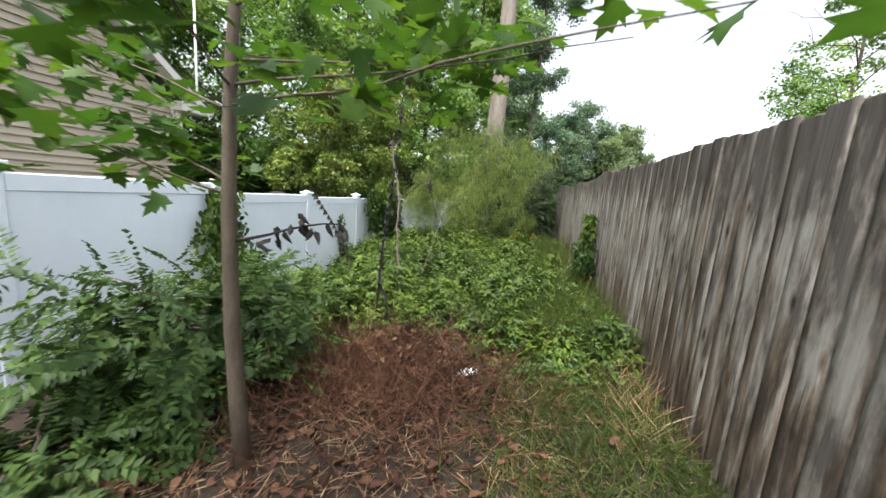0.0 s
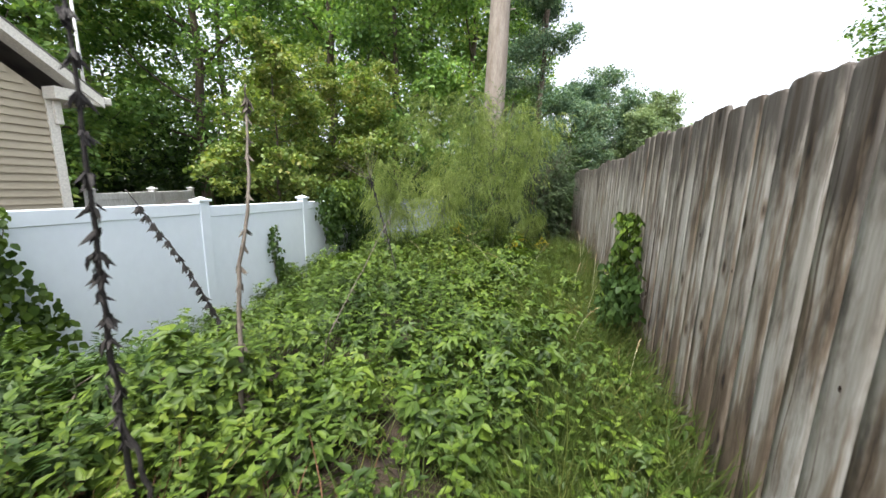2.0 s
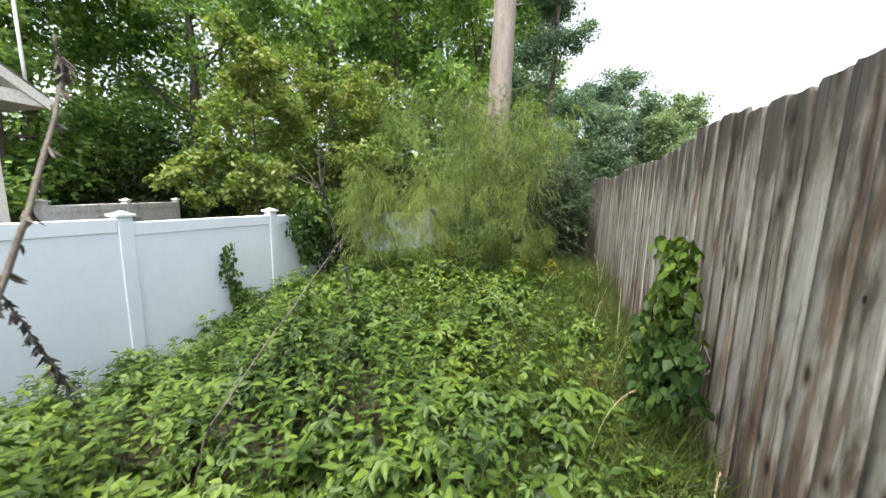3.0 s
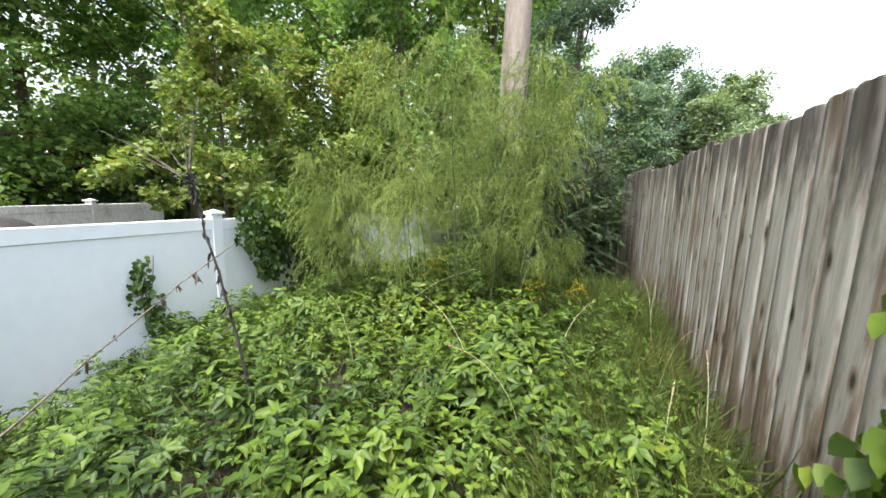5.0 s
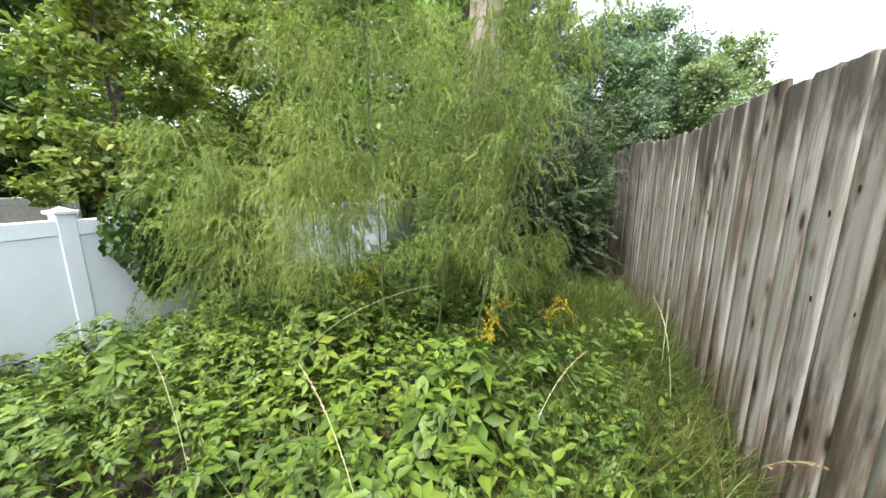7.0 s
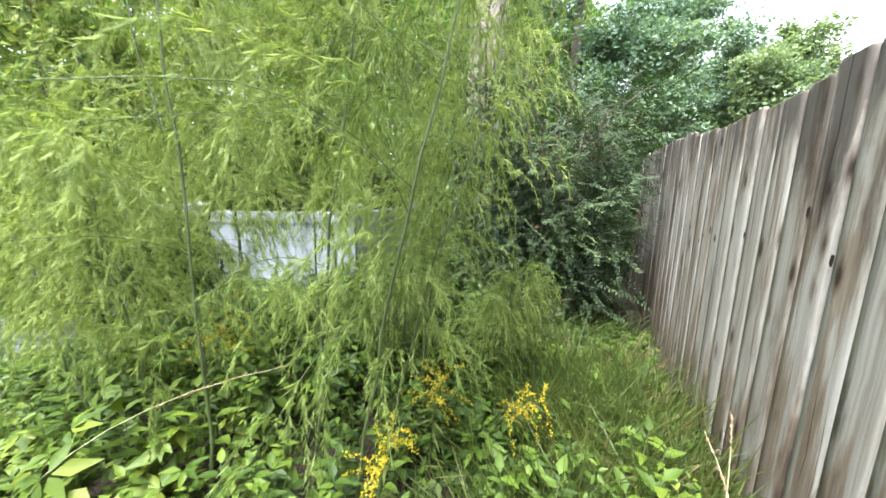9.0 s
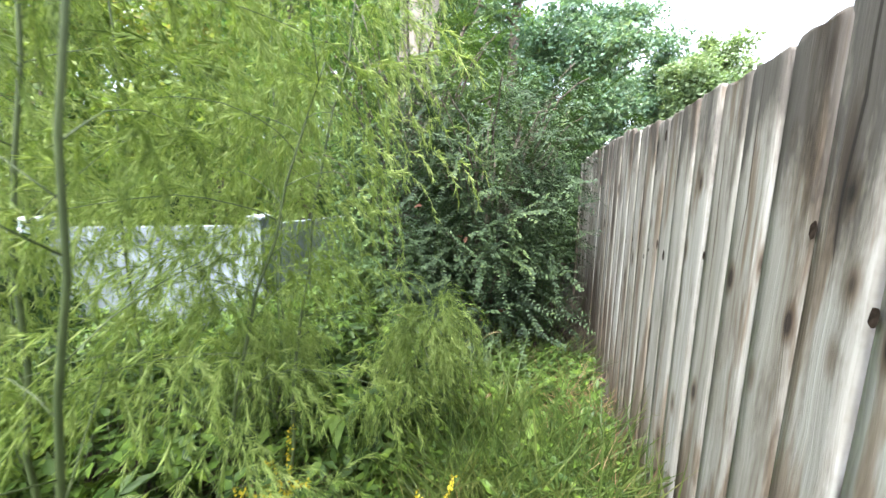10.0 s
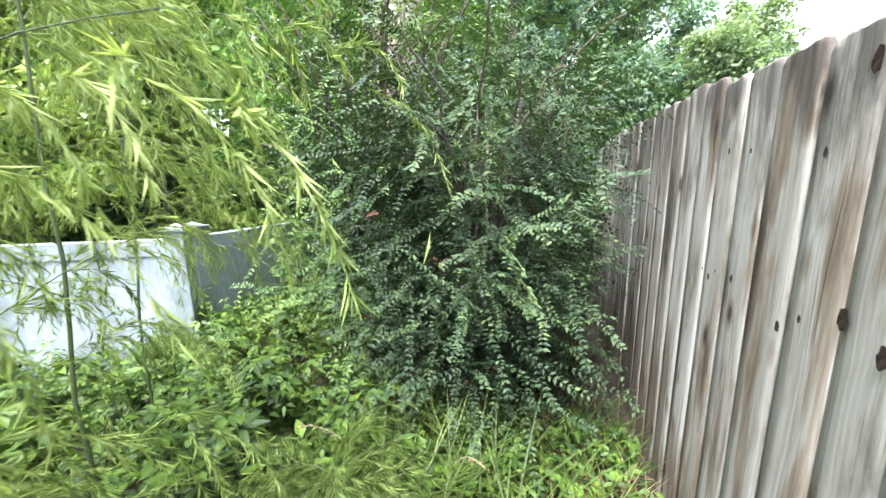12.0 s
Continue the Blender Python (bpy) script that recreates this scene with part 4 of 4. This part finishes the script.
stalk(-1.27, 3.06, [(0, 0, 0.0), (0.0, 0, 0.5), (0.05, -0.02, 1.0), (0.08, -0.02, 1.35), (0.14, -0.05, 1.9), (0.18, -0.06, 2.4)], 0.013, BLACK_STEM, 240, "tall rotten black plant stalk with withered leaves")
stalk(-1.22, 3.05, [(0.13, 0.0, 0), (-0.02, 0, 0.5), (-0.07, 0, 0.66)], 0.012, BLACK_STEM, 0, "short leaning black stalk")
stalk(-1.24, 3.6, [(0, 0, 0), (-0.02, 0.02, 0.4), (-0.12, 0.15, 0.9), (-0.2, 0.35, 1.36), (-0.42, 0.62, 1.95), (-0.4, 0.6, 2.1)], 0.016, DRY_STEM, 140, "tall dry brown plant stalk")
stalk(-2.15, 4.32, [(0.04, 0, 0.0), (-0.1, 0, 0.55), (-0.3, -0.1, 1.05), (-0.6, -0.22, 1.55)], 0.010, BLACK_STEM, 420, "leaning black stalk with drooping dead leaves")
stalk(-1.2, 4.25, [(0, 0, 0.0), (0.0, 0.1, 0.3), (0.02, 0.6, 0.68), (-0.02, 1.1, 0.98), (-0.04, 1.5, 1.2)], 0.006, DRY_STEM, 26, "long dry stem leaning across the weeds")
fan = stalk(-1.13, 5.76, [(0.0, 0, 0), (-0.1, 0, 0.45), (-0.25, 0, 0.95), (-0.38, 0, 1.35), (-0.42, 0, 1.5)], 0.009, BLACK_STEM, 60, "dark leaning dead stalk with a fan of dry twigs")
for k in range(9):
    w = limb_path((-0.42, 0, 1.47), (-0.9 + 0.16 * k, 0.2 * rng.normal(), 0.35 + 0.09 * k), 0.42, 0.05, 6)
    part("twig", tube(w, np.linspace(0.003, 0.001, 7), 4), DRY_STEM, fan)
part("seed_tuft", leaves(BLADE, np.tile([[-0.42, 0, 1.46]], (40, 1)) + rng.normal(size=(40, 3)) * 0.018, rand_dirs(40), rand_dirs(40), 0.035, 0.015, 0.5, 0.3), BLACK_STEM, fan, "dark withered tuft")


# ---------- ground cover ----------
def spots(n, x0, x1, y0, y1):
    return rng.uniform(x0, x1, n), rng.uniform(y0, y1, n)


def palmate(x, y, z, size, lo, hi, tilt=0.45, outward=0.0):
    """Compound leaves of three to five leaflets, more or less facing up."""
    P, D, N, L = [], [], [], []
    head = rng.uniform(0, 2 * math.pi, len(x))
    nrm = unit(rand_dirs(len(x)) * tilt + outward + np.array([0, 0, 1]))
    a0 = unit(np.stack([np.cos(head), np.sin(head), np.zeros(len(x))], -1))
    a0 = unit(a0 - nrm * np.sum(a0 * nrm, -1, keepdims=True))
    b0 = np.cross(nrm, a0)
    k = rng.integers(lo, hi + 1, len(x))
    for j in range(hi):
        on = k > j
        ang = (j - (k - 1) / 2) * np.where(k <= 3, 1.25, 0.85) + rng.normal(size=len(x)) * 0.12
        d = a0 * np.cos(ang)[:, None] + b0 * np.sin(ang)[:, None]
        at = np.stack([x, y, z], -1) + d * 0.006
        P.append(at[on]), D.append(d[on]), N.append(nrm[on])
        L.append((size * np.where(np.abs(ang) < 0.5, 1.15, 0.9))[on])
    P, D, N, L = (np.concatenate(q) for q in (P, D, N, L))
    L = L * (0.8 + 0.4 * rng.random(len(L)))
    wide, curl = L * (0.38 + 0.15 * rng.random(len(L))), 0.12 + 0.25 * rng.random(len(L))
    near = (P[:, 1] < 6.4) & (P[:, 0] > -1.5)
    return merge([leaves(o, P[k], D[k], N[k], L[k], wide[k], 0.3, curl[k]) for o, k in ((BLADE, near), (MID, ~near))])


def build_weeds():
    m = 1120
    cx, cy = spots(m, -3.65, 1.1, 1.9, 10.0)
    ex, ey = spots(260, -3.4, -0.5, 9.8, 13.0)
    cx, cy = np.concatenate([cx, ex]), np.concatenate([cy, ey])
    m = len(cx)
    ch = weed_h(cx, cy)
    live = (ch > 0.07) & ~((cx > 0.2) & (cy > 8.3) & (rng.random(m) < 0.3)) & ~((cx > 0.5) & (cy > 4.6) & (rng.random(m) < 0.5))
    cx, cy, ch = cx[live], cy[live], ch[live] * (0.22 + 1.1 * rng.random(live.sum()) ** 0.8)
    m = len(cx)
    cr = 0.08 + 0.19 * rng.random(m)
    csize = 0.034 + 0.062 * rng.random(m) ** 1.6
    k = rng.integers(0, m, 32000)
    r, a = np.sqrt(rng.random(len(k))), rng.uniform(0, 2 * math.pi, len(k))
    x, y = cx[k] + cr[k] * r * np.cos(a), cy[k] + cr[k] * r * np.sin(a)
    inside = x < 1.13
    k, r, a, x, y = k[inside], r[inside], a[inside], x[inside], y[inside]
    z = ground_z(x, y) + ch[k] * (1.22 - 0.75 * r ** 2 - rng.exponential(0.13, len(k)).clip(0, 0.6)) + 0.03 * rng.normal(size=len(k)).clip(-0.8, 2)
    z = np.maximum(z, ground_z(x, y) + 0.02)
    dome = np.stack([np.cos(a) * r * 1.05, np.sin(a) * r * 1.05, np.zeros(len(k))], -1)
    size = csize[k] * (0.65 + 0.6 * rng.random(len(k)))
    tagged(part("weed_cover", palmate(x, y, z, size, 3, 5, 0.5, dome), WEED), "dense knee-high bramble and creeper weeds with pointed green leaves", "weeds", kind="stuff")
    # leafy upright shoots
    n = 1700
    x, y = spots(n, -3.6, 1.0, 2.3, 9.6)
    h = weed_h(x, y) * (0.95 + 0.3 * rng.random(n))
    keep = h > 0.15
    x, y, h = x[keep], y[keep], h[keep]
    n = len(x)
    stems, P, D, N = [], [], [], []
    for i in range(n):
        b = np.array([x[i], y[i], float(ground_z(x[i], y[i]))])
        tip = b + np.array([rng.normal() * 0.06, rng.normal() * 0.06, h[i]])
        stems.append(tube([b, (b + tip) / 2, tip], [0.003, 0.0025, 0.0015], 3))
        m = 12
        f = np.linspace(0.35, 1.0, m)
        a = 2.4 * np.arange(m) + rng.random() * 6
        P.append(b + (tip - b) * f[:, None])
        D.append(np.stack([np.cos(a), np.sin(a), 0.15 + 0.6 * f ** 3], -1))
        N.append(np.stack([-np.cos(a) * 0.3, -np.sin(a) * 0.3, np.ones(m)], -1))
    P, D, N = np.concatenate(P), np.concatenate(D), np.concatenate(N)
    ln = 0.062 * (0.6 + 0.8 * rng.random(len(P)))
    lv = leaves(BLADE, P, D, N, ln, ln * 0.48, 0.2, 0.35)
    tagged(part("leafy_shoots", lv, WEED), "upright leafy weed shoots rising from the cover", "weeds", kind="stuff")
    tagged(part("weed_stems", merge(stems), GREEN_STEM), "thin green weed stems", "weeds", kind="stuff")


build_weeds()


def grass_patch(name, n, area, hgt, mat, label, flop=0.5, width=0.005, keep=None, sink=0.0):
    x, y = spots(n, *area)
    if keep is not None:
        k = keep(x, y)
        x, y = x[k], y[k]
    n = len(x)
    at = np.stack([x, y, ground_z(x, y) - 0.005 + sink * rng.random(n)], -1)
    d = unit(rand_dirs(n, 0.2) * flop + np.array([0, 0, 1]) * (1.05 - flop * 0.6))
    ln = hgt * (0.5 + 0.8 * rng.random(n))
    tagged(part(name, leaves(STRIP, at, d, rand_dirs(n), ln, width * (0.6 + 0.8 * rng.random(n)), 0, 0.15 + 0.45 * rng.random(n)), mat), label, "grass", kind="stuff")


grass_patch("grass", 24000, (-0.5, 1.15, -1.0, 3.9), 0.14, GRASS, "short green grass along the wooden fence", 0.75, 0.006, lambda x, y: rng.random(len(x)) < smooth(x + 0.15 * waves(x, y), -0.35, 0.45))
grass_patch("fence_grass", 15000, (0.3, 1.15, 3.2, 9.0), 0.46, GRASS, "long green grass at the foot of the wooden fence", 0.7, 0.007)
grass_patch("mixed_grass", 8000, (-3.3, 1.0, 3.2, 12.5), 0.42, GRASS, "grass blades growing through the weeds", 0.55, 0.005)
grass_patch("clearing_grass", 2400, (-0.6, 1.1, 8.3, 10.3), 0.28, GRASS, "long bent grass in front of a bush", 0.9, 0.009)
grass_patch("dry_straw", 15000, (-2.3, 1.1, -1.5, 3.1), 0.13, STRAW, "dry straw and dead stems trodden flat", 1.5, 0.005, lambda x, y: rng.random(len(x)) < 1 - 0.75 * smooth(x, 0.1, 0.7), 0.02)
grass_patch("clearing_straw", 3600, (-0.6, 1.1, 8.3, 10.2), 0.16, STRAW, "dry straw among the grass", 1.5, 0.005, None, 0.02)
grass_patch("fence_straw", 1500, (0.75, 1.15, 2.0, 9.8), 0.3, STRAW, "dry grass stems against the wooden fence", 0.6, 0.004)


def build_clearing():
    """Low broad-leaved herbs and long arching blades in front of the bush."""
    n = 2300
    x, y = spots(n, -0.7, 1.1, 8.5, 10.1)
    z = ground_z(x, y) + 0.03 + 0.14 * rng.random(n)
    tagged(part("low_herbs", palmate(x, y, z, 0.03 + 0.03 * rng.random(n), 3, 5, 0.5), WEED), "low bright green broad-leaved herbs in the grass", "weeds", kind="stuff")
    n = 90
    cx, cy = np.array([0.28, 0.5, 0.05, 0.4]), np.array([9.35, 9.25, 9.3, 9.55])
    k = rng.integers(0, 4, n)
    a = rng.uniform(0, 2 * math.pi, n)
    at = np.stack([cx[k] + 0.06 * rng.normal(size=n), cy[k] + 0.05 * rng.normal(size=n), ground_z(cx[k], cy[k])], -1)
    ln = 0.35 + 0.35 * rng.random(n)
    d = np.stack([0.45 * np.cos(a), 0.45 * np.sin(a), np.ones(n)], -1)
    up = np.stack([-np.cos(a), -np.sin(a), 0.45 * np.ones(n)], -1)
    tagged(part("arching_grass", leaves(STRIP, at, d, up, ln, 0.009, 0, 0.35 + 0.35 * rng.random(n)), GRASS), "tufts of long arching grass before a bush", "grass", kind="stuff")


build_clearing()


def build_litter():
    n = 3800
    x, y = spots(n, -3.0, 0.9, -1.0, 3.2)
    keep = rng.random(n) < 1 - 0.8 * smooth(x, -0.3, 0.5)
    x, y = x[keep], y[keep]
    hump = 0.30 * np.exp(-(((x + 0.75) / 0.55) ** 2 + ((y - 2.55) / 0.5) ** 2))
    z = ground_z(x, y) + 0.01 + (0.03 + hump) * rng.random(len(x))
    n = len(x)
    ln = 0.06 * (0.5 + 0.9 * rng.random(n))
    tagged(part("dead_leaves", leaves(BLADE, np.stack([x, y, z], -1), rand_dirs(n, 0.35), unit(rand_dirs(n) * 0.8 + np.array([0, 0, 1])), ln, ln * 0.6, 0.35, 0.3), BROWN_LEAF),
           "brown fallen leaves and withered weeds", "leaf litter", kind="stuff")
    n = 2600
    x = rng.normal(size=n) * 0.5 - 0.95
    y = rng.normal(size=n) * 0.4 + 2.25
    at = np.stack([x, y, ground_z(x, y)], -1)
    tagged(part("dead_weeds", leaves(STRIP, at, unit(rand_dirs(n, 0.3) + np.array([0, 0, 0.7])), rand_dirs(n), 0.42 * (0.4 + 0.8 * rng.random(n)), 0.007, 0, 0.5), BROWN_LEAF),
           "heap of brown withered weeds", "weeds", kind="stuff")


build_litter()


def build_paper():
    n = 7
    g = np.linspace(-0.5, 0.5, n)
    X, Y = np.meshgrid(g, g)
    Z = 0.22 * np.abs(waves(X * 3, Y * 3, 2.0)) + 0.12 * X
    v = np.stack([X * 0.13 + 0.01 * rng.normal(size=X.shape), Y * 0.10 + 0.01 * rng.normal(size=X.shape), Z * 0.13], -1).reshape(-1, 3)
    i, j = np.meshgrid(np.arange(n - 1), np.arange(n - 1))
    a = (j * n + i).ravel()
    t = np.concatenate([np.stack([a, a + 1, a + n + 1], -1), np.stack([a, a + n + 1, a + n], -1)])
    ob = tagged(part("paper_scrap", (v, t), PAPER), "crumpled white scrap of paper on dry straw", "litter")
    ob.location = (-0.25, 2.47, float(ground_z(-0.25, 2.47)) + 0.045)
    sol = ob.modifiers.new("thick", "SOLIDIFY")
    sol.thickness = 0.002


build_paper()


def goldenrod(x, y, h, lean):
    z = float(ground_z(x, y))
    ob = thing("goldenrod", (x, y, z), "yellow-flowered goldenrod leaning over the weeds", "flower")
    t = np.linspace(0, 1, 10)
    line = np.stack([lean[0] * t ** 2, lean[1] * t ** 2, h * (t - 0.25 * t ** 3)], -1)
    part("stem", tube(line, np.linspace(0.004, 0.002, 10), 5), GREEN_STEM, ob)
    f = rng.random(40) * 0.8
    P = np.stack([np.interp(f, t, line[:, i]) for i in range(3)], -1)
    part("leaves", leaves(BLADE, P, rand_dirs(40, 0.4), unit(rand_dirs(40) * 0.4 + np.array([0, 0, 1])), 0.08, 0.014, 0.2, 0.3), GRASS, ob)
    Q, D = [], []
    for k in range(14):
        s = line[6 + k % 4]
        br = limb_path(s, rand_dirs(1)[0] * 0.8 + np.array([lean[0], lean[1], 0.15]), 0.16, 0.1, 6, 0.12)
        i = rng.integers(0, 6, 60)
        u = rng.random((60, 1))
        Q.append(br[i] * (1 - u) + br[i + 1] * u + rng.normal(size=(60, 3)) * 0.004)
        D.append(rand_dirs(60))
    Q, D = np.concatenate(Q), np.concatenate(D)
    part("flower_head", leaves(KITE, Q, D, rand_dirs(len(Q)), 0.010, 0.006, 0.3, 0.1), YELLOW_FLOWER, ob, "small yellow flower heads")


for gx, gy, gh, gl in ((-0.03, 7.6, 0.66, (0.03, 0.1)), (0.0, 7.98, 0.72, (0.05, 0.06)), (-1.0, 7.72, 0.95, (0.02, 0.08)), (0.18, 8.12, 0.58, (0.26, 0.05))):
    goldenrod(gx, gy, gh, gl)


def grass_stem(x, y, h, lean):
    """One dry, arching grass stem with a nodding seed head."""
    ob = thing("grass_stem", (x, y, float(ground_z(x, y))), "tall dry arching grass stem with a seed head", "grass", "dry grass stems")
    t = np.linspace(0, 1, 12)
    line = np.stack([lean[0] * t ** 2, lean[1] * t ** 2, h * (1.25 * t - 0.35 * t ** 3)], -1)
    part("stalk", tube(line, np.linspace(0.003, 0.0012, 12), 4), PALE_STEM, ob, "thin straw-coloured stalk")
    n = 46
    f = 0.72 + 0.28 * rng.random(n)
    P = np.stack([np.interp(f, t, line[:, i]) for i in range(3)], -1)
    d = unit(line[-1] - line[-3])
    part("seed_head", leaves(KITE, P, unit(d + rand_dirs(n) * 0.5), rand_dirs(n), 0.016, 0.004, 0.3, 0.2), STRAW, ob)


for gx, gy, gh, gl in ((-1.15, 7.05, 0.78, (0.72, 0.6)), (0.95, 7.5, 0.75, (-0.05, 0.35)), (1.0, 7.9, 0.6, (0.08, 0.3)), (0.95, 6.3, 0.7, (0.05, 0.3)), (0.85, 6.8, 0.8, (0.12, -0.2)), (0.25, 6.9, 0.7, (0.25, 0.3)),
                       (-0.15, 6.4, 0.75, (-0.45, 0.25)), (0.15, 6.2, 0.7, (-0.4, -0.1)), (0.7, 6.0, 0.65, (0.1, 0.3)), (0.8, 5.6, 0.75, (0.15, -0.1)), (0.5, 8.9, 0.6, (0.0, -0.3)),
                       (0.3, 9.3, 0.7, (0.2, -0.25)), (0.1, 9.2, 0.75, (-0.15, -0.2)), (-1.1, 6.5, 0.7, (-0.3, 0.1)), (0.6, 4.9, 0.6, (0.2, 0.1)), (0.9, 4.4, 0.55, (0.1, 0.2))):
    grass_stem(gx, gy, gh, gl)


def build_grill():
    """A dark covered kettle behind the white fence; only its lid shows."""
    ob = thing("kettle_grill", (-4.75, 6.03, -0.43), "black covered kettle grill behind a white fence", "grill")
    t = np.linspace(0, 1, 9)
    prof_r = np.sin(t * math.pi * 0.5) * 0.29 + 0.001
    lid = [(0, 0, 1.62 - 0.2 * (1 - math.cos(a * math.pi * 0.5))) for a in t]
    part("lid", (*tube(lid, prof_r, 20), 1), BLACK_STEM, ob)
    part("bowl", (*tube([(0, 0, 1.41), (0, 0, 1.25), (0, 0, 1.14)], [0.29, 0.24, 0.1], 20), 1), BLACK_STEM, ob)
    for k in range(3):
        a = 2.1 * k
        part("leg", tube([(0.15 * math.cos(a), 0.15 * math.sin(a), 1.2), (0.3 * math.cos(a), 0.3 * math.sin(a), 0)], [0.012, 0.012], 6), METAL, ob)


build_grill()
